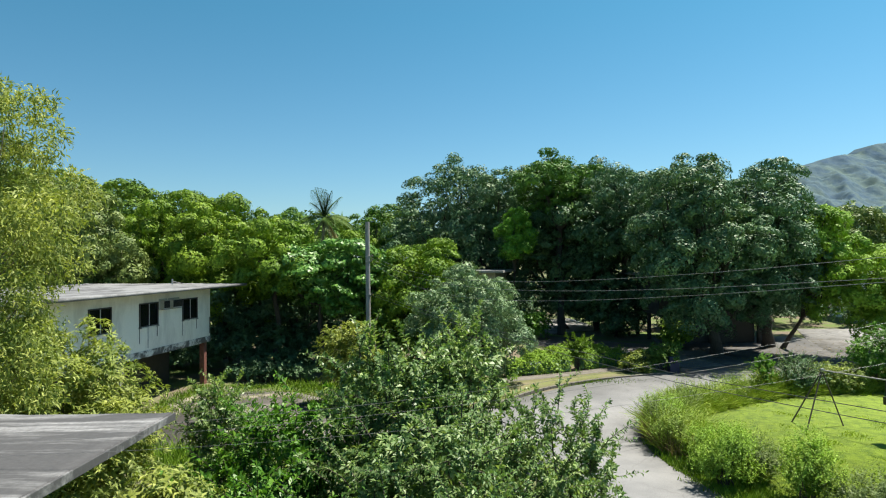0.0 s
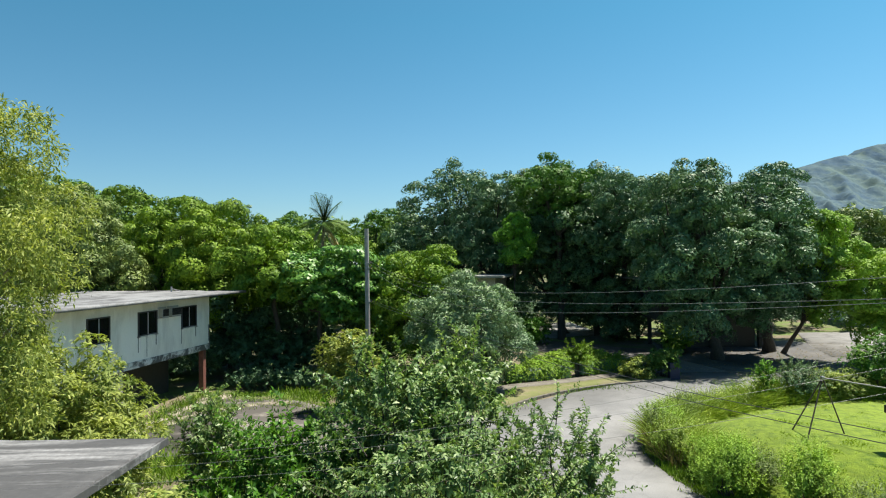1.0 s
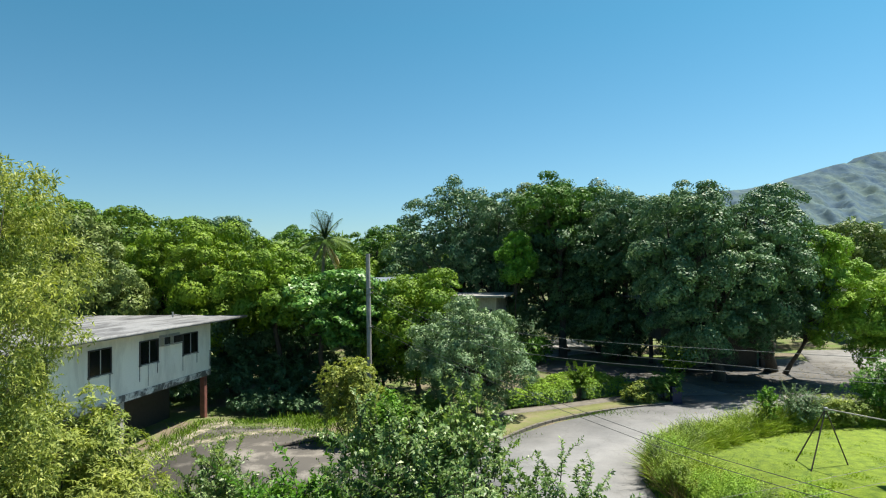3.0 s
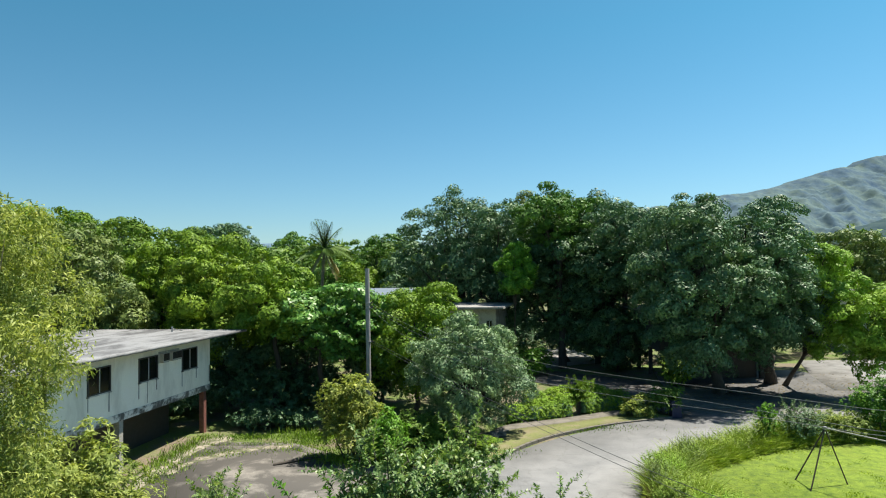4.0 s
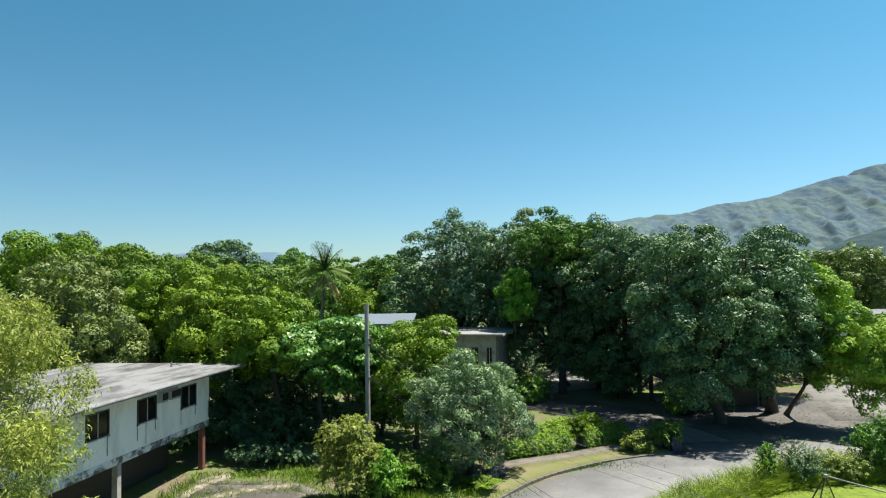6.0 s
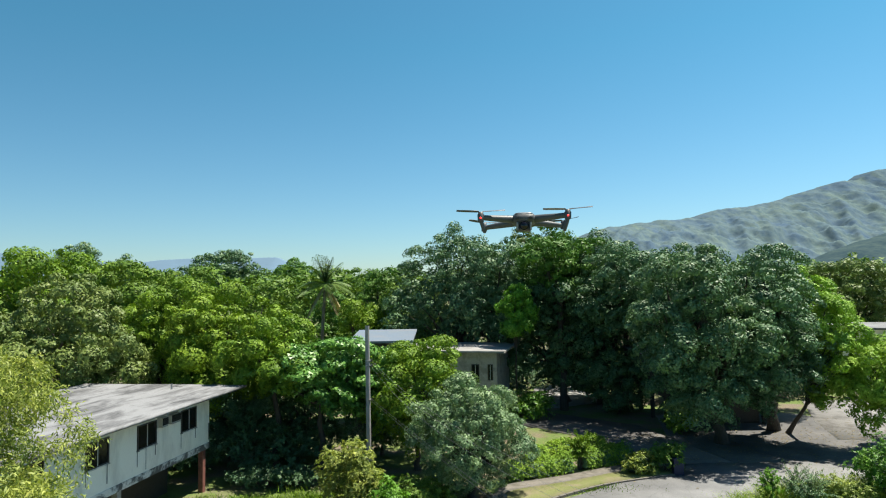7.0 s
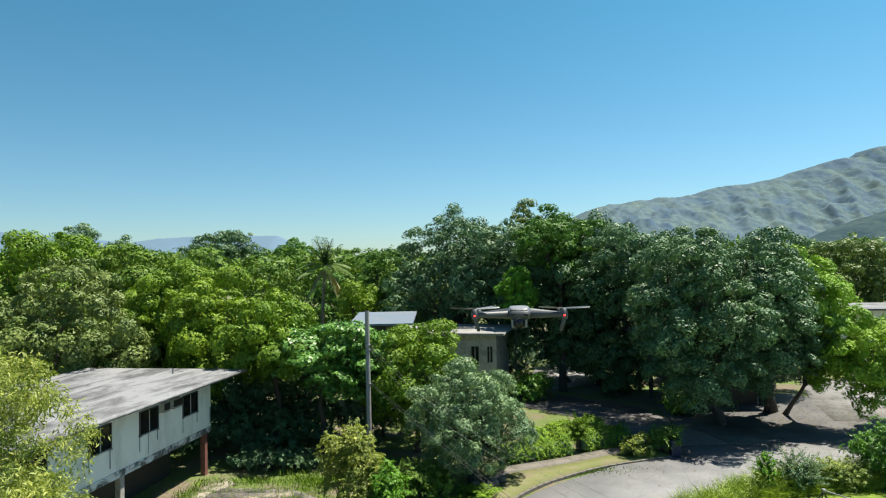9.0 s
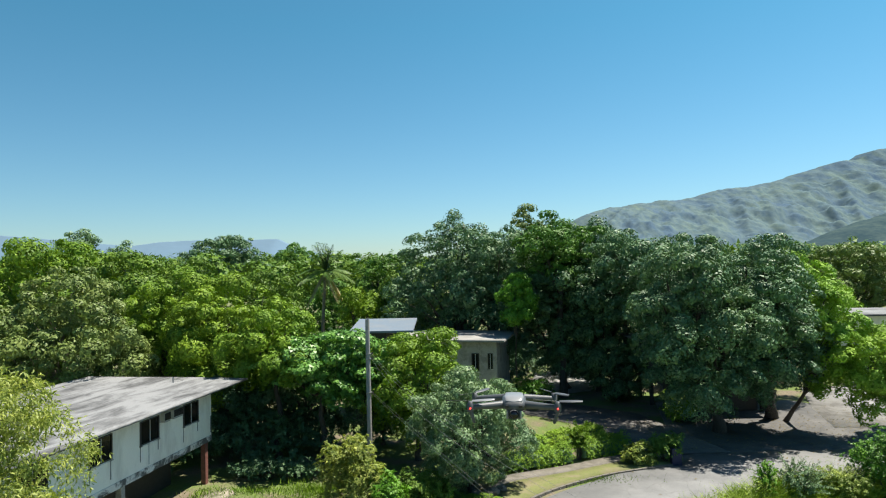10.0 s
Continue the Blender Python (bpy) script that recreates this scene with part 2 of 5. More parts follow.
glass, gnt, gp = shader("dark_window_glass")
gp.inputs["Base Color"].default_value = (0.01, 0.011, 0.012, 1)
gp.inputs["Roughness"].default_value = 0.12
LENS, lnt, lp = shader("camera_lens_glass")
lp.inputs["Base Color"].default_value, lp.inputs["Roughness"].default_value = (0.005, 0.005, 0.008, 1), 0.05
LED, ent, ep = shader("red_navigation_light")
ep.inputs["Base Color"].default_value = (0.8, 0.02, 0.02, 1)
ep.inputs["Emission Color"].default_value, ep.inputs["Emission Strength"].default_value = (1, 0.04, 0.03, 1), 1.6


# ---------------------------------------------------------------- mesh helpers
def raw_mesh(name, verts, faces, material, smooth=False):
    """A mesh from arrays: verts n x 3, faces m x 4 (or m x 3)."""
    verts, faces = np.asarray(verts, np.float32), np.asarray(faces, np.int32)
    me = bpy.data.meshes.new(name)
    k = faces.shape[1]
    me.vertices.add(len(verts))
    me.vertices.foreach_set("co", verts.ravel())
    me.loops.add(faces.size)
    me.loops.foreach_set("vertex_index", faces.ravel())
    me.polygons.add(len(faces))
    me.polygons.foreach_set("loop_start", np.arange(0, faces.size, k, dtype=np.int32))
    if smooth:
        me.polygons.foreach_set("use_smooth", np.ones(len(faces), bool))
    me.materials.append(material)
    me.update(calc_edges=True)
    return me


def thing(name, label, category, at=(0, 0, 0), turn=0.0, group="", kind=""):
    o = new(name)
    o.location, o.rotation_euler = at, (0, 0, radians(turn))
    o.empty_display_size = 0.2
    return tagged(o, label, category, group, kind)


def part(name, data, material, parent, label=""):
    """One mesh object under a thing or a part, from a bmesh or a mesh."""
    if isinstance(data, bmesh.types.BMesh):
        me = bpy.data.meshes.new(name)
        data.to_mesh(me)
        data.free()
        me.materials.append(material)
    else:
        me = data
    o = new(name, me)
    o.parent = parent
    return tagged(o, label)


def bm_box(bm, x0, x1, y0, y1, z0, z1, bevel=0.0):
    vs = [bm.verts.new((x, y, z)) for z in (z0, z1) for y in (y0, y1) for x in (x0, x1)]
    fs = [bm.faces.new([vs[i] for i in q]) for q in ((0, 2, 3, 1), (4, 5, 7, 6), (0, 1, 5, 4), (2, 6, 7, 3), (0, 4, 6, 2), (1, 3, 7, 5))]
    if bevel:
        es = list({e for f in fs for e in f.edges})
        bmesh.ops.bevel(bm, geom=es, offset=bevel, segments=2, affect="EDGES", profile=0.6)
    return bm


def box(x0, x1, y0, y1, z0, z1, bevel=0.0):
    return bm_box(bmesh.new(), x0, x1, y0, y1, z0, z1, bevel)


def tube_arrays(points, radii, sides=7):
    """Rings round a polyline, with radii; closed at the end by a small ring."""
    pts = np.asarray(points, float)
    n = len(pts)
    tang = np.gradient(pts, axis=0)
    tang /= np.linalg.norm(tang, axis=1)[:, None] + 1e-9
    ref = np.where(np.abs(tang[:, 2:3]) > 0.9, [[1.0, 0, 0]], [[0, 0, 1.0]])
    u = np.cross(tang, ref)
    u /= np.linalg.norm(u, axis=1)[:, None]
    v = np.cross(tang, u)
    a = np.linspace(0, 2 * np.pi, sides, endpoint=False)
    ring = u[:, None] * np.cos(a)[None, :, None] + v[:, None] * np.sin(a)[None, :, None]
    verts = (pts[:, None] + ring * np.asarray(radii, float)[:, None, None]).reshape(-1, 3)
    i, j = np.meshgrid(np.arange(n - 1), np.arange(sides), indexing="ij")
    p = i * sides + j
    q = i * sides + (j + 1) % sides
    faces = np.stack([p, q, q + sides, p + sides], -1).reshape(-1, 4)
    return verts, faces


def joined(pieces):
    verts, faces, at = [], [], 0
    for v, f in pieces:
        verts.append(v)
        faces.append(f + at)
        at += len(v)
    return np.concatenate(verts), np.concatenate(faces)


def tube(name, points, radii, material, parent, sides=8, label=""):
    v, f = tube_arrays(points, radii, sides)
    return part(name, raw_mesh(name, v, f, material, True), material, parent, label)


# ---------------------------------------------------------------- plants
def unit(a):
    return a / (np.linalg.norm(a, axis=-1, keepdims=True) + 1e-9)


def blades(base, axis, normal, length, width, bend=0.15, small=False):
    """One folded four-cornered leaf for each row (three-cornered where small): base, direction, upper side, length, width."""
    axis, n = unit(axis), unit(normal)
    side = unit(np.cross(axis, n))
    n = np.cross(side, axis)
    length, width = np.asarray(length).reshape(-1, 1), np.asarray(width).reshape(-1, 1)
    if small:
        low = base + axis * length * 0.2
        v = np.stack([low - side * width * 0.5, low + side * width * 0.5, base + axis * length - n * length * bend], 1).reshape(-1, 3)
        return v, np.arange(len(base) * 3).reshape(-1, 3)
    mid = base + axis * length * 0.48
    lift = n * width * 0.28
    tip = base + axis * length - n * length * bend
    v = np.stack([base, mid + side * width * 0.5 + lift, tip, mid - side * width * 0.5 + lift], 1).reshape(-1, 3)
    return v, np.arange(len(base) * 4).reshape(-1, 4)


def ball(rng, n, low=-1.0):
    z = rng.uniform(low, 1, n)
    a = rng.uniform(0, 2 * np.pi, n)
    r = np.sqrt(1 - z * z)
    return np.stack([r * np.cos(a), r * np.sin(a), z], 1)


def lobes_of(rng, centre, size, count, share=(0.36, 0.52), low=-0.55, reach=0.68, flat=0.0):
    """Rounded masses that together make up a crown."""
    d = ball(rng, count, low)
    c = np.asarray(centre) + d * np.asarray(size) * rng.uniform(reach * 0.75, reach * 1.16, (count, 1))
    r = np.asarray(size) * rng.uniform(*share, (count, 1))
    r[:, 2] *= 0.85
    if flat:
        r[:, 2] = np.minimum(r[:, 2], r[:, 0] * flat)
    core = np.asarray(centre)[None]
    return np.r_[c, core], np.r_[r, np.asarray(size)[None] * 0.6]


def shell(rng, c, r, spacing, low=-0.75, depth=0.35):
    """Points over the outer skin of the lobes, with some further in; what lies deep inside a neighbour is left out."""
    out, away = [], []
    for k in range(len(c)):
        area = 4 * np.pi * ((r[k, 0] * r[k, 1]) ** 1.6 / 3 + 2 * (r[k, 0] * r[k, 2]) ** 1.6 / 3) ** (1 / 1.6)
        n = max(8, int(area / spacing**2))
        d = ball(rng, n, low)
        s = 1 - depth * rng.random((n, 1)) ** 2.2 + rng.normal(0, 0.035, (n, 1))
        p = c[k] + d * r[k] * s
        keep = np.ones(n, bool)
        for j in range(len(c)):
            if j != k:
                keep &= (((p - c[j]) / r[j]) ** 2).sum(1) > 0.62
        out.append(p[keep])
        # Top cover is lighter: the reflected sky is put into its colour.
        away.append(unit(d / r[k])[keep])
    return np.concatenate(out), np.concatenate(away)


def rosettes(rng, p, d, leaves, length, width, spread=0.9, droop=0.35, small=False):
    """A whorl of leaves round each point, opening outwards."""
    n = len(p)
    head = unit(d * 0.7 + np.array([0, 0, 0.75]) + rng.normal(0, 0.35, (n, 3)))
    head, base = np.repeat(head, leaves, 0), np.repeat(p, leaves, 0)
    m = len(base)
    out = unit(np.cross(head, rng.normal(0, 1, (m, 3))))
    axis = unit(out * spread + head * rng.uniform(0.05, 0.75, (m, 1)) - np.array([0, 0, droop]) * rng.random((m, 1)))
    up = unit(head + rng.normal(0, 0.3, (m, 3)))
    base = base + rng.normal(0, length * 0.16, (m, 3))
    size = rng.uniform(0.65, 1.15, m)
    return blades(base, axis, up, length * size, width * size, 0.2, small)


def sprigs(rng, p, d, leaves, height, length, width, upright=0.9):
    """A shoot at each point, with leaves all along it."""
    n = len(p)
    grow = unit(d * 0.6 + np.array([0, 0, upright]) + rng.normal(0, 0.3, (n, 3)))
    s = np.tile(np.linspace(0.0, 1.0, leaves), n)[:, None]
    grow, foot = np.repeat(grow, leaves, 0), np.repeat(p, leaves, 0)
    m = len(foot)
    base = foot + grow * s * height * np.repeat(rng.uniform(0.6, 1.2, (n, 1)), leaves, 0)
    out = unit(np.cross(grow, rng.normal(0, 1, (m, 3))))
    axis = unit(out + grow * rng.uniform(0.3, 1.0, (m, 1)))
    size = rng.uniform(0.7, 1.15, m) * (1.1 - 0.45 * s[:, 0])
    return blades(base, axis, unit(grow + rng.normal(0, 0.25, (m, 3))), length * size, width * size, 0.1)


def sprays(rng, p, d, leaves, height, length, width):
    """Long curved twigs that grow up and out from each point, leafy all along."""
    n = len(p)
    tall = height * rng.uniform(0.5, 1.25, (n, 1))
    grow = unit(d * 0.75 + np.array([0, 0, 0.7]) + rng.normal(0, 0.3, (n, 3)))
    sag = np.c_[rng.normal(0, 0.25, (n, 2)), -np.abs(rng.normal(0.15, 0.25, n))]
    twigs = []
    for k in range(n):
        q = np.linspace(0, 1, 5)[:, None]
        twigs.append(tube_arrays(p[k] + grow[k] * tall[k] * q + sag[k] * tall[k] * q**2, 0.009 * (1.2 - q[:, 0]), 3))
    s = np.tile(np.linspace(0.08, 1.0, leaves), n)[:, None]
    rep = [np.repeat(a, leaves, 0) for a in (p, grow, tall, sag)]
    base = rep[0] + rep[1] * rep[2] * s + rep[3] * rep[2] * s**2
    along = unit(rep[1] + 2 * rep[3] * s)
    m = len(base)
    out = unit(np.cross(along, rng.normal(0, 1, (m, 3))))
    axis = unit(out + along * rng.uniform(0.2, 0.9, (m, 1)))
    size = rng.uniform(0.65, 1.15, m) * (1.1 - 0.4 * s[:, 0])
    leafy = blades(base, axis, unit(along * 0.6 + np.array([0, 0, 0.6]) + rng.normal(0, 0.3, (m, 3))), length * size, width * size, 0.12)
    return leafy, joined(twigs)


def hangers(rng, p, d, leaves, length, width):
    """Narrow leaves that hang from each point."""
    n = len(p)
    base = np.repeat(p, leaves, 0)
    m = len(base)
    out = np.repeat(d, leaves, 0) * 0.5 + rng.normal(0, 0.65, (m, 3))
    out[:, 2] -= 0.45
    base = base + rng.normal(0, length * 0.55, (m, 3))
    size = rng.uniform(0.6, 1.2, m)
    return blades(base, out, rng.normal(0, 0.6, (m, 3)) + np.array([0, 0, 0.7]), length * size, width * size, 0.3)


def clumps(rng, p, d, size, count):
    """Small leafy heads over the skin: points on a dome round each place, facing outwards."""
    n = len(p)
    r = np.repeat(size * rng.uniform(0.6, 1.25, (n, 1)), count, 0)
    head = np.repeat(unit(d + np.array([0, 0, 0.55])), count, 0)
    out = unit(ball(rng, n * count) + head * 0.75)
    s = 1 - 0.35 * rng.random((n * count, 1)) ** 2
    return np.repeat(p, count, 0) + out * r * s * [1, 1, 0.8], unit(out + head * 0.4)


def thinned(p, gap):
    """The places that keep their distance from those before them."""
    keep = []
    for k in range(len(p)):
        if not keep or (((p[keep] - p[k]) ** 2).sum(1)).min() > gap * gap:
            keep.append(k)
    return np.array(keep)


def heads(rng, p, d, size, cover, length, width, flat=0.7, rise=0.6, rough=0.3, small=True):
    """Domed leafy heads at the given places: leaves lie over each dome like shingles, thinner towards its underside."""
    n = len(p)
    r = size * (0.5 + 1.0 * rng.random(n) ** 1.4)
    flat = np.clip(flat * rng.normal(1.0, 0.22, n), 0.25, 1.0)
    up = unit(d + np.array([0, 0, rise]) + rng.normal(0, 0.3, (n, 3)))
    count = np.maximum((3 * np.pi * r * r * cover / (0.5 * length * width)).astype(int), 6)
    k = np.repeat(np.arange(n), count)
    m = len(k)
    a = np.cross(up, [[1.0, 0.13, 0.07]])
    a = unit(a)
    b = np.cross(up, a)
    h = 1 - 1.5 * rng.random(m)
    ang = rng.uniform(0, 2 * np.pi, m)
    w = np.sqrt(np.clip(1 - h * h, 0, 1))
    lump = 1 + 0.22 * np.sin(ang * 3 + 5 * p[k, 0]) * w + 0.1 * np.sin(ang * 7 + 9 * p[k, 1]) * w
    depth = (1 - 0.4 * rng.random(m) ** 3) * lump + rng.normal(0, 0.05, m)
    ca, sa = (w * np.cos(ang))[:, None], (w * np.sin(ang))[:, None]
    skin = a[k] * ca + b[k] * sa + up[k] * (h * flat[k])[:, None]
    normal = unit(a[k] * ca + b[k] * sa + up[k] * (h / flat[k])[:, None])
    base = p[k] + skin * (r[k] * depth)[:, None]
    axis = unit(np.cross(normal, rng.normal(0, 1, (m, 3)))) - np.array([0, 0, 0.35]) * rng.random((m, 1)) + normal * rng.uniform(0.0, 0.25, (m, 1))
    face = unit(normal + rng.normal(0, rough, (m, 3)))
    face = face - axis * (face * axis).sum(1, keepdims=True)
    grow = rng.uniform(0.65, 1.25, m)
    return blades(base - unit(axis) * (length * 0.45 * grow)[:, None], axis, face, length * grow, width * grow, 0.15, small)


def limb_arrays(rng, foot, fork, ends, r0, sides=8):
    """A trunk from foot to fork and a tapering limb to each end."""
    foot, fork = np.asarray(foot, float), np.asarray(fork, float)
    s = np.linspace(0, 1, 6)[:, None]
    line = foot + (fork - foot) * s
    line[1:-1, :2] += rng.normal(0, r0 * 0.4, (4, 2))
    pieces = [tube_arrays(line, r0 * (1.25 - 0.65 * s[:, 0] ** 0.5), sides)]
    for e in np.asarray(ends, float):
        s = np.linspace(0, 1, 6)[:, None]
        start = line[-1] - (line[-1] - line[-2]) * rng.uniform(0, 0.8)
        bend = np.array([0, 0, np.linalg.norm(e - start) * 0.16])
        path = start + (e - start) * s + bend * (s * (1 - s)) * 4 * rng.uniform(-0.2, 1.0)
        path[1:-1] += rng.normal(0, 0.06 * np.linalg.norm(e - start), (4, 3)) * 0.5
        pieces.append(tube_arrays(path, r0 * (0.5 - 0.42 * s[:, 0]), 6))
    return joined(pieces)


def tree(seed, x, y, top, low, rx, ry=None, leaf="mango", lobes=14, spacing=0.5, leaves=9, length=0.3, width=0.1, trunk=0.22, style="rosette",
         label="", name="tree", group="", bark=None, share=(0.36, 0.52), lean=(0, 0), depth=0.25, reach=0.68, clump=0.0, density=1.0, skirt=0.35, flat=0.65, rise=1.6, gap=1.5):
    """A tree: tapered trunk, limbs into the masses of its crown, and leaves over them."""
    rng = np.random.default_rng(seed)
    ry = ry or rx
    t = thing(name, label, "tree" if name != "shrub" else "shrub", (x, y, 0), 0, group)
    half = (top - low) / 2
    if style != "hang":
        lobes, share, reach = int(lobes * 1.3), (share[0] * 0.55, share[1] * 0.95), reach * 1.08
    c, r = lobes_of(rng, (lean[0], lean[1], low + half), (rx, ry, half), lobes, share, -0.9, reach, 0.72)
    over = (c[:, 2] + r[:, 2]).max() - top
    c[:, 2] -= max(over, 0) * (c[:, 2] - low) / (top - low)
    under = np.clip((low + half - c[:-1, 2:3]) / half, 0, 1)
    c[:-1, :2] = np.array(lean) + (c[:-1, :2] - np.array(lean)) * (1 - skirt * under)
    fork = (lean[0] * 0.5, lean[1] * 0.5, low + half * 0.35)
    v, f = limb_arrays(rng, (0, 0, -0.15), fork, c, trunk)
    part("trunk", raw_mesh("trunk", v, f, bark or BARK, True), None, t)
    if style == "hang":
        clump = clump or spacing
        p, d = shell(rng, c, r, clump * 1.5, depth=depth)
        p, d = clumps(rng, p, d, clump, max(6, int(density * 1.5**2 * clump**2 / spacing**2)))
        v, f = hangers(rng, p, d, leaves, length, width)
    else:
        clump = clump or 0.3 + spacing * 0.8
        p, d = shell(rng, c, r, clump * 0.6, low=-0.85, depth=depth + 0.12)
        keep = thinned(p, clump * gap)
        p, d = p[keep], d[keep]
        outer = heads(rng, p, d, clump, density, length * 0.72, width * 0.95, flat, rise, 0.36)
        q, e = shell(rng, c, r * 0.62, length * 1.2, depth=0.2)
        v, f = joined([outer, rosettes(rng, q, e, 4, length * 1.0, length * 0.42, small=True)])
    part("crown", raw_mesh("crown", v, f, LEAF[leaf]), None, t)
    return t


# ---------------------------------------------------------------- ground, road, distance
def sheet(name, xs, ys, height, material, smooth=True):
    X, Y = np.meshgrid(xs, ys, indexing="ij")
    Z = height(X, Y)
    n, m = X.shape
    i, j = np.meshgrid(np.arange(n - 1), np.arange(m - 1), indexing="ij")
    p = i * m + j
    return raw_mesh(name, np.stack([X, Y, Z], -1).reshape(-1, 3), np.stack([p, p + m, p + m + 1, p + 1], -1).reshape(-1, 4), material, smooth)


def steps(lo, near0, near1, hi, fine, growth=1.35):
    mid = np.arange(near0, near1 + fine, fine)
    out, s = [], fine
    x = mid[-1]
    while x < hi:
        s *= growth
        x += s
        out.append(min(x, hi))
    back, s, x = [], fine, mid[0]
    while x > lo:
        s *= growth
        x -= s
        back.append(max(x, lo))
    return np.r_[back[::-1], mid, out]


def ground_height(X, Y):
    bump = 0.05 * np.sin(X * 0.7 + 1.3) * np.sin(Y * 0.55) + 0.03 * np.sin(X * 1.9) * np.cos(Y * 1.6)
    return bump - 0.09


ground = tagged(new("ground", sheet("ground", steps(-4500, -40, 50, 4500, 1.0), steps(-600, -10, 90, 4900, 1.0), ground_height, GROUND)), kind="structure")


def ribbon(name, left, right, z, material, thick=0.3, kind="structure"):
    """A slab between two plan lines with the same number of points."""
    left, right = np.asarray(left, float), np.asarray(right, float)
    n = len(left)
    top = np.r_[np.c_[left, np.full(n, z)], np.c_[right, np.full(n, z)]]
    low = top - [0, 0, thick]
    verts = np.r_[top, low]
    i = np.arange(n - 1)
    faces = [np.stack([i, i + n, i + n + 1, i + 1], 1), np.stack([i, i + 1, i + 1 + 2 * n, i + 2 * n], 1),
             np.stack([i + n, i + 3 * n, i + 1 + 3 * n, i + n + 1], 1)]
    faces.append(np.array([[0, 2 * n, 3 * n, n], [n - 1, 2 * n - 1, 4 * n - 1, 3 * n - 1]]))
    o = new(name, raw_mesh(name, verts, np.concatenate(faces), material))
    return tagged(o, kind=kind)


def smooth_line(points, count):
    """A soft line through plan points."""
    p = np.asarray(points, float)
    s = np.r_[0, np.cumsum(np.linalg.norm(np.diff(p, axis=0), axis=1))]
    u = np.linspace(0, s[-1], count)
    q = np.stack([np.interp(u, s, p[:, k]) for k in range(2)], 1)
    for _ in range(6):
        q[1:-1] = 0.25 * q[:-2] + 0.5 * q[1:-1] + 0.25 * q[2:]
    return q


# The road comes up past the lawn, bends to the right along it, and a drive leaves it to the left.
KERB_LINE = smooth_line([(-2.6, 26.2), (0.1, 26.2), (1.3, 26.5), (2.2, 27.4), (3.2, 29.2), (4.4, 30.5), (6.0, 31.7), (7.6, 32.8), (9.0, 33.4), (12.0, 34.4)], 60)
inner = smooth_line([(8.6, 8.0), (7.4, 16.6), (6.6, 18.6), (6.3, 21.4), (6.9, 23.6), (8.4, 25.8), (11.2, 28.2), (13.3, 29.4), (16.6, 30.6), (20.0, 31.2), (46, 31.5)], 60)
outer = smooth_line([(3.6, 8.0), (3.0, 16.6), (2.4, 20.0), (0.2, 22.6), (-2.6, 26.1), (0.1, 26.1), (2.1, 27.2), (4.4, 30.4), (9.0, 33.3), (12.0, 36.5), (46, 37.5)], 60)
DUSTY = concrete_material("dusty_patched_asphalt", (0.15, 0.138, 0.122), (0.25, 0.232, 0.205), (0.065, 0.06, 0.054), 0.9, 0.55, (1, 1, 1), lo=0.36, hi=0.5)
road = ribbon("road", outer, inner, 0.0, ASPHALT)
ribbon("drive_left", [(-11.5, 30.2), (-8.0, 30.0), (-5.6, 28.0), (-2.2, 26.5)], [(-11.8, 22.0), (-9.0, 21.0), (-4.5, 20.6), (2.3, 20.2)], -0.006, DUSTY)
ribbon("drive_edge", [(-11.2, 30.7), (-9.6, 30.6), (-7.4, 30.4), (-5.0, 28.3)], [(-11.4, 30.21), (-8.2, 30.02), (-6.8, 29.2), (-4.9, 27.5)], 0.012, DUSTY)
# Paving below the crowns is coloured darker for their shade.
ribbon("road_under_trees", [(3.0, 50.0), (8.6, 44.0), (11.8, 36.6)], [(7.0, 52.5), (13.6, 46.4), (16.0, 36.8)], -0.01, TREE_SHADE_ASPHALT)
ribbon("far_drive", [(24.8, 41.5), (26.5, 47.0), (30.0, 55.0)], [(38.0, 40.0), (40.0, 47.0), (44.0, 55.0)], -0.004, PALE_CONCRETE)
ribbon("yard_under_trees", [(12.5, 36.6), (14.0, 41.0), (16.0, 50.0)], [(38.0, 37.2), (32.0, 41.0), (26.4, 50.0)], -0.012, TREE_SHADE_ASPHALT)
ribbon("far_yard", [(6.4, 53.0), (8.6, 65.0)], [(13.4, 56.0), (12.6, 66.0)], 0.01, PALE_CONCRETE)


def kerb_run():
    """Kerb stones, one by one, along the outer edge of the bend."""
    k = thing("kerb", "grey concrete kerb between the road and the grass verge", "kerb", kind="structure")
    k.name = "kerb"
    line = smooth_line([tuple(p) for p in KERB_LINE], 36)
    for a, b in zip(line[:-1], line[1:]):
        d = b - a
        long = np.linalg.norm(d)
        bm = box(0.01, long - 0.012, 0.0, 0.14, -0.25, 0.075, 0.018)
        o = part("kerb_stone", bm, KERB, k)
        o.location, o.rotation_euler = (a[0], a[1], 0), (0, 0, math.atan2(d[1], d[0]))
    return k


kerb_run()
verge_out = smooth_line([(-1.5, 28.4), (1.2, 29.2), (2.7, 32.2), (6.0, 33.5), (9.3, 35.3), (11.8, 36.0)], 40)
verge_in = KERB_LINE[np.linspace(6, 59, 40).astype(int)] + np.array([-0.06, 0.17])
VERGE = concrete_material("dry_verge_grass", (0.085, 0.11, 0.028), (0.18, 0.18, 0.055), (0.19, 0.155, 0.095), 0.75, 1.0, lo=0.46, hi=0.62)
ribbon("verge", verge_out, verge_in, 0.07, VERGE)
WORN_PATH = concrete_material("worn_brown_concrete", (0.13, 0.117, 0.098), (0.21, 0.188, 0.158), (0.08, 0.075, 0.055), 0.7, 1.3)
ribbon("verge_path", verge_out[8:37] + [-0.1, 0.85], verge_out[8:37] + [0.05, -0.1], 0.08, WORN_PATH)
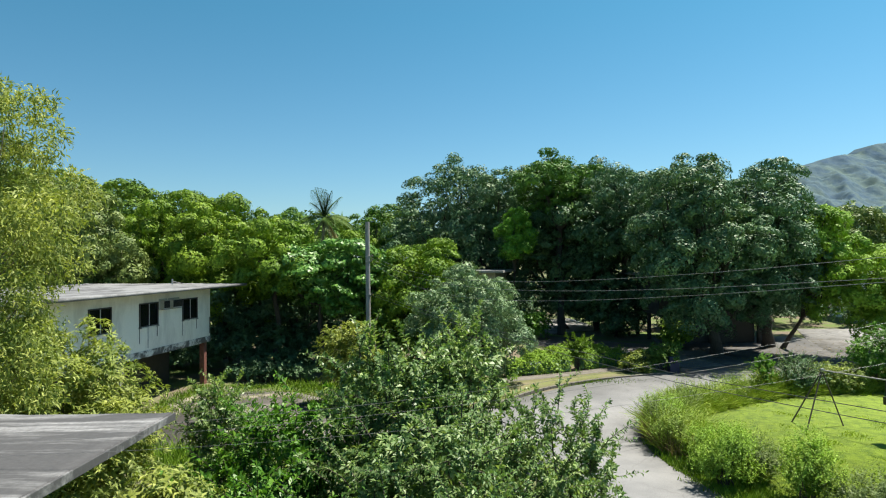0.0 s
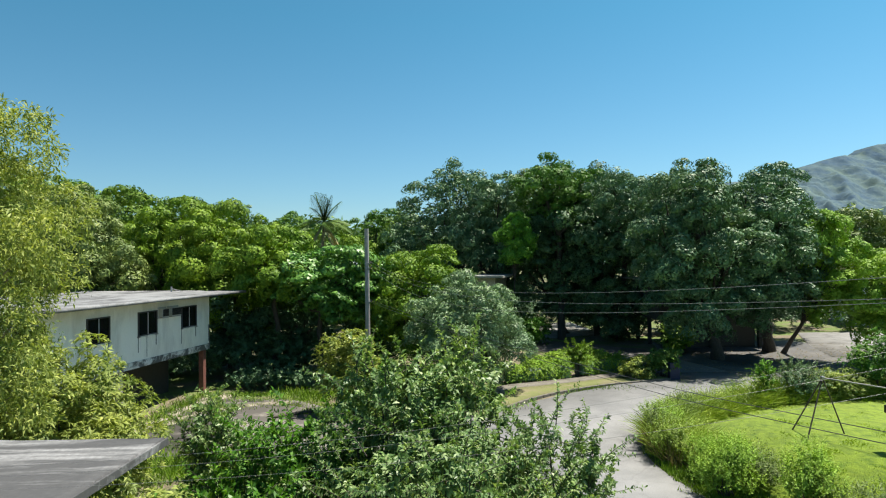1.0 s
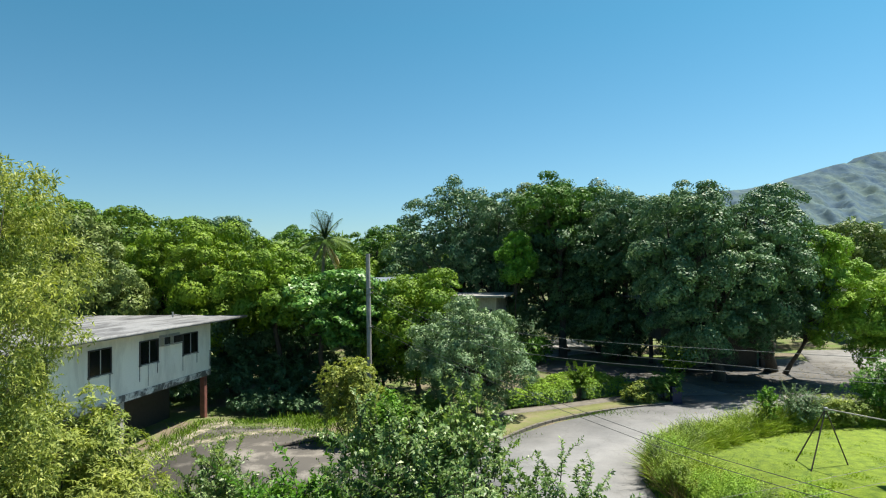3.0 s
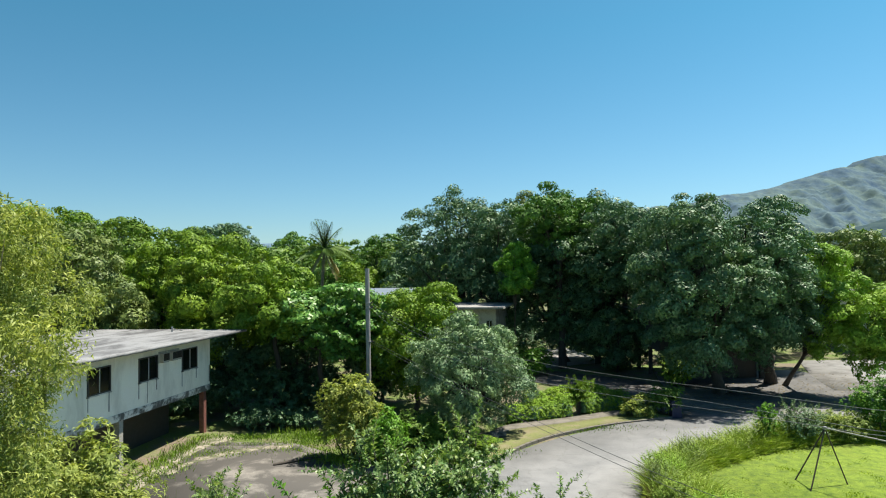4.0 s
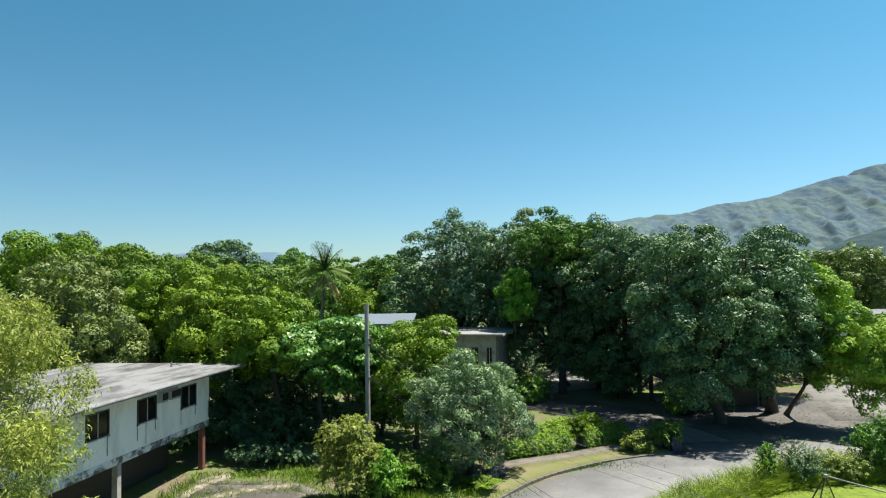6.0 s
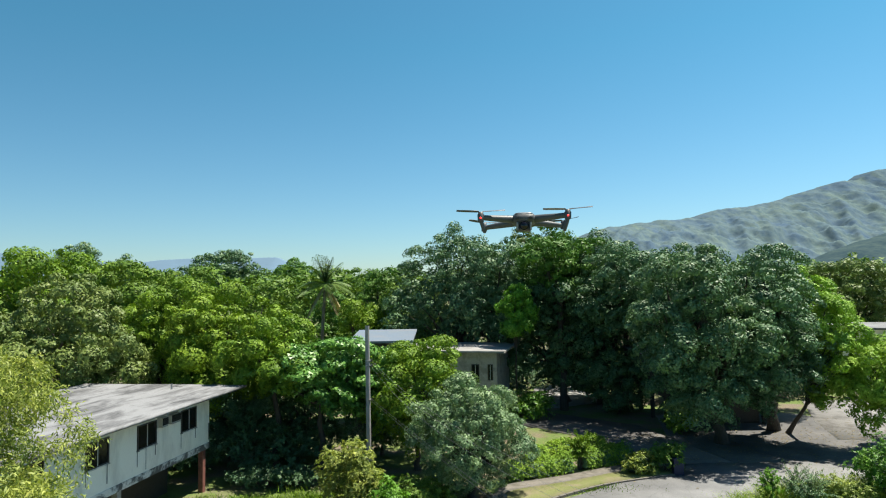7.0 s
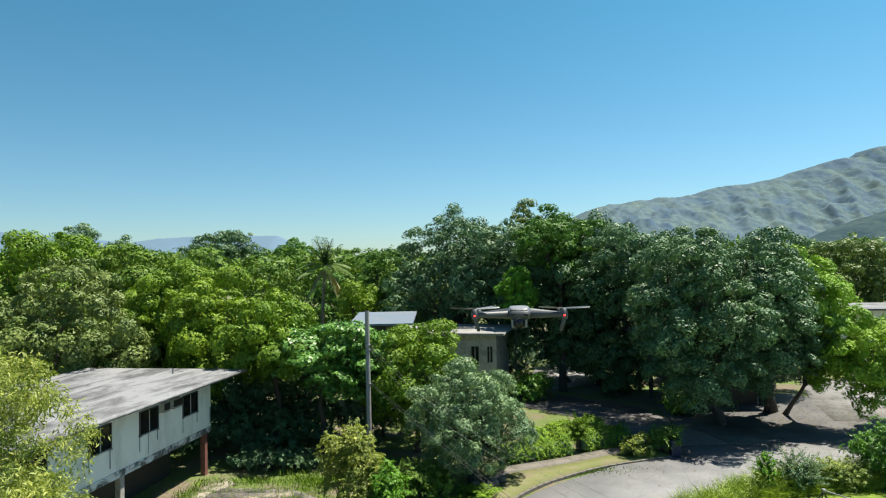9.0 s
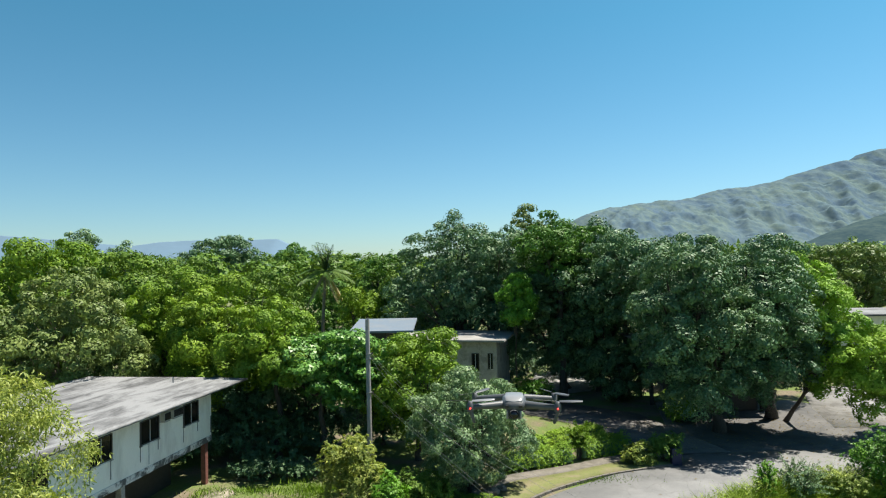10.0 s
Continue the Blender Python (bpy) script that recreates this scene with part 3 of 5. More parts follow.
SAND = concrete_material("sandy_path_soil", (0.23, 0.2, 0.155), (0.34, 0.3, 0.235), (0.085, 0.092, 0.045), 0.9, 1.6, lo=0.44, hi=0.55)
ribbon("dirt_path", smooth_line([(-12.9, 22.0), (-12.75, 26.0), (-12.6, 29.0), (-12.2, 31.2), (-11.4, 32.2)], 14), smooth_line([(-11.9, 22.0), (-11.9, 26.0), (-11.8, 28.6), (-11.3, 30.6), (-10.6, 31.4)], 14), 0.014, SAND)
rim = smooth_line([(-11.6, 26.0), (-11.0, 27.8), (-9.9, 28.9), (-8.6, 29.6), (-7.4, 29.7)], 44)
wobble = np.array([[0.16 * noise.noise(Vector((x * 1.7, y * 1.7, 3))) + 0.1 * noise.noise(Vector((x * 5, y * 5, 8))), 0.22 * noise.noise(Vector((x * 1.3, y * 1.3, 5)))] for x, y in rim])
ribbon("drive_rim", rim + wobble * 1.6 + [-0.15, 0.35], rim - wobble[::-1] * 1.6 + [0.15, -0.2], 0.016, SAND)

LAWN_EDGE = smooth_line([(9.6, 12.0), (8.7, 16.6), (8.0, 18.6), (7.7, 21.4), (8.3, 23.6), (9.6, 25.4), (12.0, 27.2), (14.0, 28.4), (16.8, 29.3), (20.0, 29.8), (46, 30.0)], 60)
lawn = ribbon("lawn", LAWN_EDGE, np.c_[np.full(60, 46.0), np.linspace(8.0, 29.9, 60)], 0.03, LAWN)


def ridge_sheet(name, x0, x1, y0, y1, crest, material, seed, rough, nx=190, ny=70, wide=150):
    """A hill range: ridges run down from the crest line."""
    def height(X, Y):
        top = crest(X)
        top = top + np.array([noise.fractal(Vector((x / 45, seed, 0.2)), 0.7, 2.0, 5) for x in X[:, 0]])[:, None] * rough * 0.16
        s = np.clip((Y - y0) / (y1 - y0), 0, 1)
        base = top * s**1.15
        out = np.zeros_like(X)
        noise.seed_set(seed)
        for i in range(X.shape[0]):
            for j in range(X.shape[1]):
                x, y = X[i, j], Y[i, j]
                bend = 60 * noise.noise(Vector((x / 260, y / 420, seed)))
                spur = 1 - 2 * abs(noise.noise(Vector(((x + 0.55 * y + bend) / wide, y / 1500, 0.3))))
                side = 1 - 2 * abs(noise.noise(Vector(((x - 0.35 * y + bend) / (wide * 0.42), y / 600, 4.1))))
                out[i, j] = 0.6 * spur + 0.45 * side + 0.4 * noise.fractal(Vector((x / 34, y / 60, 0.7)), 0.7, 2.0, 6)
        return base + out * rough * np.clip(top / 200, 0.1, 1) * np.sin(np.pi * s) ** 0.6 - 3
    return tagged(new(name, sheet(name, np.linspace(x0, x1, nx), np.r_[np.linspace(y0, y1, ny), y1 + 60], height, material)), kind="structure")


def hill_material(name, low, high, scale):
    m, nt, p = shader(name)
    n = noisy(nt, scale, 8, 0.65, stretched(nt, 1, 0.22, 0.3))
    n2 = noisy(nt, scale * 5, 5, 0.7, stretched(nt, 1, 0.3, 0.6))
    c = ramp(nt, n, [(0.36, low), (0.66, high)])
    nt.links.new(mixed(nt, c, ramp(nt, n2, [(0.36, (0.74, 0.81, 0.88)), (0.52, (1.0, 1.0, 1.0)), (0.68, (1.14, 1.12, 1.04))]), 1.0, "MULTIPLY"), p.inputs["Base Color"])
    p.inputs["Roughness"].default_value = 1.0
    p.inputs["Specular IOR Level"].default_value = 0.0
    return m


# The blue of distant haze is mixed into these slope colours.
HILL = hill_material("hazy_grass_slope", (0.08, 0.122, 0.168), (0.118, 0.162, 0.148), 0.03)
NEAR_HILL = hill_material("hazy_wooded_slope", (0.04, 0.068, 0.08), (0.068, 0.1, 0.1), 0.06)
FAR_HILL = plain("far_haze_blue_range", (0.11, 0.18, 0.25), 1.0, 0.0, 0.05, 0.002)


def main_crest(X):
    pts = np.array([(170, 0), (255, 95), (315, 130), (378, 147), (481, 160), (578, 164), (620, 182), (759, 198), (862, 229), (939, 247), (973, 248), (1001, 266), (1034, 273), (1500, 360), (2300, 420)], float)
    return np.interp(X, pts[:, 0], pts[:, 1])


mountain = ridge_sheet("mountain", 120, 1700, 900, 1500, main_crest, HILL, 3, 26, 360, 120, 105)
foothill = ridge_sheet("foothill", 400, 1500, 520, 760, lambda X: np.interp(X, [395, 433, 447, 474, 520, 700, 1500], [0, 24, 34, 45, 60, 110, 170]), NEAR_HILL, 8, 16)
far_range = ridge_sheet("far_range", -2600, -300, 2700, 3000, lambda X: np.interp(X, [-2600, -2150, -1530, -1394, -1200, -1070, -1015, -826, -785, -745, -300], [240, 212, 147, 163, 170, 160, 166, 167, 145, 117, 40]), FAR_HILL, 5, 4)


# ---------------------------------------------------------------- houses
def window(parent, at, turn, w, h, panes=2, label=""):
    """A dark sliding window: frame bars, panes and sill."""
    wdw = new("window")
    wdw.parent, wdw.location, wdw.rotation_euler = parent, at, (0, 0, turn)
    bm = bmesh.new()
    e = 0.05
    for a in ((0, w, 0, e), (0, w, h - e, h), (0, e, e, h - e), (w - e, w, e, h - e)):
        bm_box(bm, a[0], a[1], -0.05, 0.03, a[2], a[3])
    part("window_frame", bm, DARK_FRAME_SCREEN, wdw)
    step = (w - 2 * e) / panes
    for k in range(panes):
        part("pane", box(e + k * step + 0.004, e + (k + 1) * step - 0.004, -0.012 - 0.02 * (k % 2), 0.0 - 0.02 * (k % 2), e, h - e), glass, wdw)
        if k:
            part("mullion", box(e + k * step - 0.022, e + k * step + 0.022, -0.045, 0.012, e, h - e), FRAME, wdw)
    part("sill", box(-0.03, w + 0.03, -0.07, 0.02, -0.05, 0.0, 0.008), BEAM, wdw)
    return wdw


def wall_with_holes(length, z0, z1, thick, holes):
    """A wall along x with openings (x0, x1, z0, z1) right through it."""
    bm = bmesh.new()
    xs = sorted({0.0, length, *(h[0] for h in holes), *(h[1] for h in holes)})
    zs = sorted({z0, z1, *(h[2] for h in holes), *(h[3] for h in holes)})
    for a, b in zip(xs[:-1], xs[1:]):
        solid, start = [], None
        for c, d in zip(zs[:-1], zs[1:]):
            cut = any(h[0] <= (a + b) / 2 <= h[1] and h[2] <= (c + d) / 2 <= h[3] for h in holes)
            if not cut and start is None:
                start = c
            if cut and start is not None:
                solid.append((start, c))
                start = None
        if start is not None:
            solid.append((start, zs[-1]))
        for c, d in solid:
            bm_box(bm, a, b, 0, thick, c, d)
    bmesh.ops.remove_doubles(bm, verts=bm.verts, dist=0.0005)
    return bm


def slab_mesh(name, x0, x1, y0, y1, z0, z1, material, nx=40, ny=20, wave=0.012):
    """A roof slab with slightly uneven top and ragged edges."""
    rng = np.random.default_rng(7)
    X, Y = np.meshgrid(np.linspace(x0, x1, nx), np.linspace(y0, y1, ny), indexing="ij")
    Z = z1 + wave * np.sin(X * 1.3) * np.cos(Y * 1.1) + rng.normal(0, wave * 0.3, X.shape)
    rim = np.zeros(X.shape, bool)
    rim[0], rim[-1], rim[:, 0], rim[:, -1] = True, True, True, True
    X, Y = X + rim * rng.normal(0, 0.012, X.shape), Y + rim * rng.normal(0, 0.012, X.shape)
    top = np.stack([X, Y, Z], -1).reshape(-1, 3)
    low = np.stack([X, Y, np.full_like(X, z0)], -1).reshape(-1, 3)
    i, j = np.meshgrid(np.arange(nx - 1), np.arange(ny - 1), indexing="ij")
    p = (i * ny + j).ravel()
    f = np.stack([p, p + ny, p + ny + 1, p + 1], 1)
    n = nx * ny
    edge = np.r_[np.arange(0, n, ny), np.arange(n - ny + 1, n), np.arange(n - ny - 1, -1, -ny)[0:], np.arange(ny - 2, 0, -1)]
    nxt = np.roll(edge, -1)
    side = np.stack([edge, edge + n, nxt + n, nxt], 1)
    return raw_mesh(name, np.r_[top, low], np.r_[f, f[:, ::-1] + n, side], material)


def stilt_house():
    """The white house on stilts. Its own x runs along the wall, from the far corner towards the near end; y goes into the house."""
    far = Vector((-12.5, 33.3, 0))
    turn = math.degrees(math.atan2(-1.0, -0.147))
    h = thing("house", "white stilt house with stained walls and a flat grey roof", "house", far, turn)
    L, D, z0, z1 = 17.5, 7.6, 2.08, 4.92
    opens = [(1.28, 2.62), (4.58, 5.94), (7.74, 9.06), (11.1, 12.48), (14.4, 15.7)]
    wz0, wz1 = 3.42, 4.46
    front = wall_with_holes(L, z0 + 0.3, z1, 0.18, [(a, b, wz0, wz1) for a, b in opens])
    part("wall", front, WALL, h)
    # In its own frame the house lies on the side of negative y.
    o = h.children[-1]
    o.scale = (1, -1, 1)
    part("end_wall", box(0.0, 0.18, -D, -0.18, z0 + 0.3, z1), WALL, h)
    part("end_wall", box(L - 0.18, L, -D, -0.18, z0 + 0.3, z1), WALL, h)
    part("back_wall", box(0.18, L - 0.18, -D, -D + 0.18, z0 + 0.3, z1), WALL, h)
    part("floor_slab", box(0.0, L, -D, 0.03, z0, z0 + 0.298, 0.015), BEAM, h, "white edge beam blackened with mould")
    # Backing sheet added behind the windows, coloured as the unlit room.
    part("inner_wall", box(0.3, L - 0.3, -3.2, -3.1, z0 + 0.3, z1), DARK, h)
    part("roof", slab_mesh("roof", -1.75, L + 1.2, -D - 0.9, 1.2, z1 + 0.003, z1 + 0.13, ROOF, 60, 30), None, h, "weathered grey concrete roof slab")
    for a, b in opens:
        wdw = window(h, (a, 0.0, wz0), 0, b - a, wz1 - wz0)
        wdw.scale = (1, -1, 1)
    rng = np.random.default_rng(4)
    for n, x in enumerate((0.35, 6.95, 13.6, 17.2)):
        for y in (-0.2, -D / 2, -D + 0.3):
            red = n == 0 and y == -0.2
            part("stilt", box(x - 0.13, x + 0.13, y - 0.13, y + 0.13, -0.3, z0, 0.015), RED if red else POST, h, "red painted steel stilt" if red else "")
    part("floor_joist", box(0.3, L - 0.2, -D / 2 - 0.1, -D / 2 + 0.1, z0 - 0.28, z0 - 0.003), POST, h)
    for x, w in ((1.32, 0.03), (2.58, 0.02), (4.62, 0.03), (5.3, 0.018), (5.9, 0.026), (7.8, 0.03), (9.0, 0.02), (0.06, 0.05)):
        part("stain_strip", box(x - w, x + w, 0.0, 0.006, 2.42 + rng.random() * 0.5, wz0 - 0.06), MOULD, h, "dark run-off streak under a window")
    # Added dark screen that stands in for the deep shade below the floor.
    part("store_wall", box(0.6, L - 0.5, -2.1, -1.95, -0.2, z0 - 0.003), DARK_FRAME_SCREEN, h, "dark screen added beneath the floor for its shade")
    # a low broken parapet stub and pipe on the roof
    tube("vent_pipe", [(-0.1, -2.2, z1), (-0.1, -2.2, z1 + 0.42)], [0.05, 0.05], STEEL, h)
    tube("roof_stay", [(-0.1, -2.2, z1 + 0.3), (-0.9, -2.0, z1 + 0.12)], [0.025, 0.025], STEEL, h)
    return h, far, turn


house_a, house_far, house_turn = stilt_house()


def shaded_house(x, y, turn, w, d, z0, z1):
    """A second stilt house of the same kind, seen between trunks: raised floor, windows, stilts, flat roof."""
    h = thing("house", "stilt house with a flat roof in deep tree shade", "house", (x, y, 0), turn)
    # All of the house below its roof is coloured dark for the tree shade.
    part("wall", box(0.0, w, 0.0, 0.18, z0 + 0.3, z1), SHADED_WALL, h)
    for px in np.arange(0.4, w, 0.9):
        part("batten", box(px, px + 0.06, -0.03, -0.002, z0 + 0.32, z1 - 0.02), SHADED_WALL, h)
    part("end_wall", box(0.0, 0.18, 0.18, d, z0 + 0.3, z1), SHADED_WALL, h)
    part("end_wall", box(w - 0.18, w, 0.18, d, z0 + 0.3, z1), SHADED_WALL, h)
    part("back_wall", box(0.18, w - 0.18, d - 0.18, d, z0 + 0.3, z1), SHADED_WALL, h)
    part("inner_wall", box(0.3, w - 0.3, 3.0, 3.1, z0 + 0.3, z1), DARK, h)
    part("floor_slab", box(0.0, w, -0.03, d, z0, z0 + 0.298, 0.015), SHADED_WALL, h)
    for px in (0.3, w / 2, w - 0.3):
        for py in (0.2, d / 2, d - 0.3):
            part("stilt", box(px - 0.13, px + 0.13, py - 0.13, py + 0.13, -0.3, z0, 0.015), SHADED_WALL, h)
    # Added screen, dark like the shade between the stilts.
    part("store_wall", box(0.5, w - 0.5, 0.5, 0.65, -0.2, z0 - 0.003), DARK_FRAME_SCREEN, h)
    part("roof", slab_mesh("roof", -0.9, w + 0.9, -1.2, d + 0.8, z1 + 0.003, z1 + 0.13, ROOF, 30, 30), None, h, "weathered grey concrete roof slab")
    return h


shaded_house(15.3, 46.3, 0, 7.6, 6.6, 2.0, 4.9)


def on_house(x, y, z):
    return tuple(house_a.matrix_basis @ Vector((x, y, z)))


def air_conditioner(at, turn, w):
    """A window air conditioner: case, front grille slats and bracket."""
    a = thing("air_conditioner", "rusty old window air conditioner in the white wall", "air conditioner", at, turn, "wall air conditioners")
    part("surround", box(-0.06, w + 0.06, 0.004, 0.03, -0.06, 0.45, 0.006), FRAME, a)
    part("case", box(0, w, -0.1, 0.22, 0, 0.38, 0.012), FRAME, a)
    part("grille", box(0.03, w - 0.03, 0.221, 0.232, 0.03, 0.35), DARK, a)
    for k in range(6):
        part("grille_slat", box(0.04, w - 0.04, 0.233, 0.24, 0.05 + k * 0.05, 0.06 + k * 0.05), RUST, a)
    part("bracket", box(0.05, w - 0.05, 0.0, 0.22, -0.05, -0.003), POST, a)
    return a


bpy.context.view_layer.update()
air_conditioner(on_house(2.95, 0.0, 4.12), house_turn, 0.78)
air_conditioner(on_house(3.95, 0.0, 4.12), house_turn, 0.5)


def near_building():
    """The building below the camera, of which the roof's corner shows."""
    b = thing("house", "blackened flat concrete roof of a nearby house", "house", (-3.08, 7.22, 0))
    part("roof", slab_mesh("roof", -9.5, 0.0, -13.0, 0.0, 4.52, 4.6, NEAR_ROOF, 60, 60, 0.01), None, b, "flat roof slab black with mould")
    part("roof_edge", box(0.018, 0.045, -13.0, 0.0, 4.525, 4.605, 0.006), NEAR_ROOF, b)
    part("wall", box(-9.0, -1.6, -12.4, -12.2, -0.2, 4.518), WALL, b)
    part("wall", box(-9.0, -1.6, -1.8, -1.6, -0.2, 4.518), WALL, b)
    part("wall", box(-1.8, -1.6, -12.2, -1.8, -0.2, 4.518), WALL, b)
    part("wall", box(-9.0, -8.8, -12.2, -1.8, -0.2, 4.518), WALL, b)
    return b


near_building()


def yard_house(x, y, turn, w, d, z0, z1, label, roof, windows=(), pitch=0.0, over=0.8, paint=None, side=None):
    """A house farther off: walls, openings, eaves."""
    h = thing("house", label, "house", (x, y, 0), turn)
    part("wall", wall_with_holes(w, -0.2, z1, 0.2, [(a, b, c, e) for a, b, c, e in windows]), paint or WALL, h)
    part("side_wall", box(0, 0.2, 0.2, d, -0.2, z1), paint or WALL, h)
    part("side_wall", box(w - 0.2, w, 0.2, d, -0.2, z1), paint or WALL, h)
    part("back_wall", box(0.2, w - 0.2, d - 0.2, d, -0.2, z1), paint or WALL, h)
    # Added sheet in the colour of the room's own darkness.
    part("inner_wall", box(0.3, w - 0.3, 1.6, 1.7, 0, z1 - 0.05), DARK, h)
    for a, b, c, e in windows:
        window(h, (a, 0.02, c), 0, b - a, e - c)
    bm = box(-over, w + (side or over), -over, d + over, z1 + 0.003, z1 + 0.16, 0.01)
    for v in bm.verts:
        v.co.z += pitch * (v.co.y + over)
    part("roof", bm, roof, h)
    return h




# ---------------------------------------------------------------- far houses
yard_house(-4.0, 50.0, -14, 7.8, 6.0, 1.0, 5.2, "grey-walled house with flat roof among the trees", PALE_CONCRETE, [(5.85, 6.45, 2.9, 4.3), (7.1, 7.5, 3.1, 4.3), (2.5, 3.7, 3.0, 4.2)], 0.0, 0.7, POST)
# The metal-roofed house gets shade-dark walls for the dark below its eave.
yard_house(-6.9, 46.5, 0, 2.3, 4.9, 1.0, 6.2, "house with a blue-grey metal roof behind shrubs", METAL_ROOF, [(0.5, 1.7, 3.8, 5.0)], 0.08, 0.4, SHADED_WALL, 2.0)
yard_house(39.4, 60.8, -8, 9.0, 7.0, 1.0, 5.5, "white house with a dark flat roof behind trees", ROOF, [(0.8, 2.2, 3.3, 4.5), (3.4, 4.8, 3.3, 4.5)], 0.0, 1.0)

# ---------------------------------------------------------------- trees
MANGO = "dark glossy dense mango tree beside the road"
tree(11, 17.3, 41.3, 12.6, 1.7, 3.9, 4.6, "mango", 44, 0.42, 9, 0.33, 0.12, 0.4, density=0.85, lean=(-2.3, -2.2), label=MANGO, group="mango trees by the road", skirt=0.3, clump=0.72)
tree(12, 22.3, 44.6, 12.9, 1.2, 3.4, 4.6, "mango", 44, 0.42, 9, 0.33, 0.12, 0.4, density=0.85, lean=(-2.3, -3.6), label=MANGO, group="mango trees by the road", skirt=0.3, clump=0.72)
tree(13, 12.9, 55.0, 14.5, 0.6, 5.6, 5.0, "mango", 26, 0.58, 9, 0.4, 0.14, 0.34, label=MANGO, group="mango trees by the road", density=0.75)
tree(14, 14.6, 54.6, 13.0, 5.8, 5.2, 4.2, "mango", 24, 0.68, 9, 0.44, 0.14, 0.3, lean=(0, -5.0), label=MANGO, group="mango trees by the road", density=0.75)
tree(15, 0.9, 59.5, 16.1, 1.0, 6.3, 5.0, "mango", 28, 0.55, 9, 0.4, 0.15, 0.34, label="tall dark tree with a broad lacy crown", group="mango trees by the road", share=(0.3, 0.45), density=0.6, gap=1.7)
tree(16, 5.3, 50.6, 10.7, 5.2, 1.45, 1.4, "spring", 18, 0.36, 9, 0.28, 0.12, 0.07, label="bright green young tree against dark crowns", skirt=0.1, clump=0.5, rise=1.0, flat=0.8, density=1.3, gap=1.3)
tree(44, -9.2, 40.0, 5.6, 0.0, 3.6, 1.6, "mango", 18, 0.5, 9, 0.32, 0.12, 0.14, label="dark understorey tree in deep shade", density=1.4)
tree(46, -13.6, 39.6, 5.0, 0.0, 2.6, 1.4, "mango", 16, 0.5, 9, 0.32, 0.12, 0.14, label="dark understorey tree in deep shade", density=1.4)
tree(47, 13.4, 51.0, 4.6, -0.4, 2.9, 1.5, "mango", 18, 0.5, 9, 0.34, 0.13, 0.14, label="dark understorey tree in deep shade", density=1.2, skirt=0.0)
tree(45, -4.2, 39.8, 5.4, 0.0, 2.8, 1.4, "mango", 16, 0.5, 9, 0.32, 0.12, 0.14, label="dark understorey tree in deep shade", density=1.4)
tree(18, 22.7, 43.6, 10.2, 0.9, 1.8, 2.0, "pale", 30, 0.42, 9, 0.3, 0.11, 0.16, label="yellow-green tree with drooping leafy branches", share=(0.3, 0.46), skirt=0.0, lean=(0.9, -4.0), clump=0.55, rise=1.0, density=1.1)
tree(19, 29.6, 38.8, 7.2, 1.0, 3.2, 3.2, "pale", 30, 0.42, 9, 0.3, 0.11, 0.18, label="yellow-green tree with drooping leafy branches", share=(0.3, 0.46), skirt=0.0, lean=(-2.9, -0.8), clump=0.55, rise=1.0, density=1.1)
tree(20, 30.6, 39.0, 9.4, 0.6, 3.5, 3.4, "broad", 18, 0.42, 9, 0.32, 0.12, 0.18, label="mid-green leafy tree at the edge of the drive")
tree(26, 25.2, 50.4, 9.6, 1.0, 4.2, 3.4, "mango", 20, 0.58, 9, 0.4, 0.14, 0.24, label=MANGO, group="mango trees by the road")
tree(21, 9.4, 53.0, 15.1, 9.0, 3.6, 3.2, "mango_light", 18, 0.5, 9, 0.4, 0.15, 0.3, label="mango tree with lighter young leaves on top")
tree(28, 10.4, 56.4, 12.6, 0.8, 4.4, 3.4, "mango", 24, 0.55, 9, 0.4, 0.15, 0.3, lean=(-2.0, -1.6), skirt=0.1, label=MANGO, group="mango trees by the road")
tree(24, 4.6, 56.5, 15.6, 1.0, 4.8, 4.0, "mango", 20, 0.55, 9, 0.4, 0.15, 0.3, label=MANGO, group="mango trees by the road", density=0.75)
tree(22, 20.5, 54.6, 11.3, 5.8, 5.2, 3.6, "mango", 22, 0.68, 9, 0.44, 0.14, 0.3, lean=(0, -5.0), label=MANGO, group="mango trees by the road", density=0.75)
tree(23, 25.0, 56.0, 10.3, 0.3, 5.0, 3.6, "mango", 20, 0.68, 9, 0.44, 0.14, 0.3, label=MANGO, group="mango trees by the road", density=0.75)
# left of the pole
tree(31, -23.4, 38.6, 11.3, 0.9, 5.2, 4.2, "dull", 28, 0.42, 8, 0.34, 0.14, 0.24, label="dull olive-green tree behind the stilt house", bark=PALE_BARK)
tree(32, -19.2, 43.4, 11.6, 1.0, 3.5, 3.2, "lime", 20, 0.45, 9, 0.34, 0.13, 0.24, label="green leafy tree behind the stilt house", clump=0.72, gap=1.55, flat=0.7, rise=1.4, density=1.7)
tree(33, -14.6, 41.2, 11.1, 0.8, 3.4, 3.2, "lime", 24, 0.42, 9, 0.3, 0.13, 0.22, label="bright yellow-green clumpy tree behind the stilt house", group="yellow-green trees", clump=0.72, gap=1.55, flat=0.7, rise=1.4, density=1.7)
tree(34, -12.3, 42.4, 10.2, 0.8, 2.6, 2.8, "lime", 22, 0.42, 9, 0.3, 0.13, 0.22, label="bright yellow-green clumpy tree behind the stilt house", group="yellow-green trees", clump=0.72, gap=1.55, flat=0.7, rise=1.4, density=1.7)
tree(35, -10.0, 37.2, 8.5, 4.3, 3.0, 2.8, "lime", 20, 0.4, 9, 0.3, 0.13, 0.2, label="lower yellow-green tree beside the broad-leaved tree", group="yellow-green trees", skirt=0.1, clump=0.72, gap=1.55, flat=0.7, rise=1.4, density=1.7)
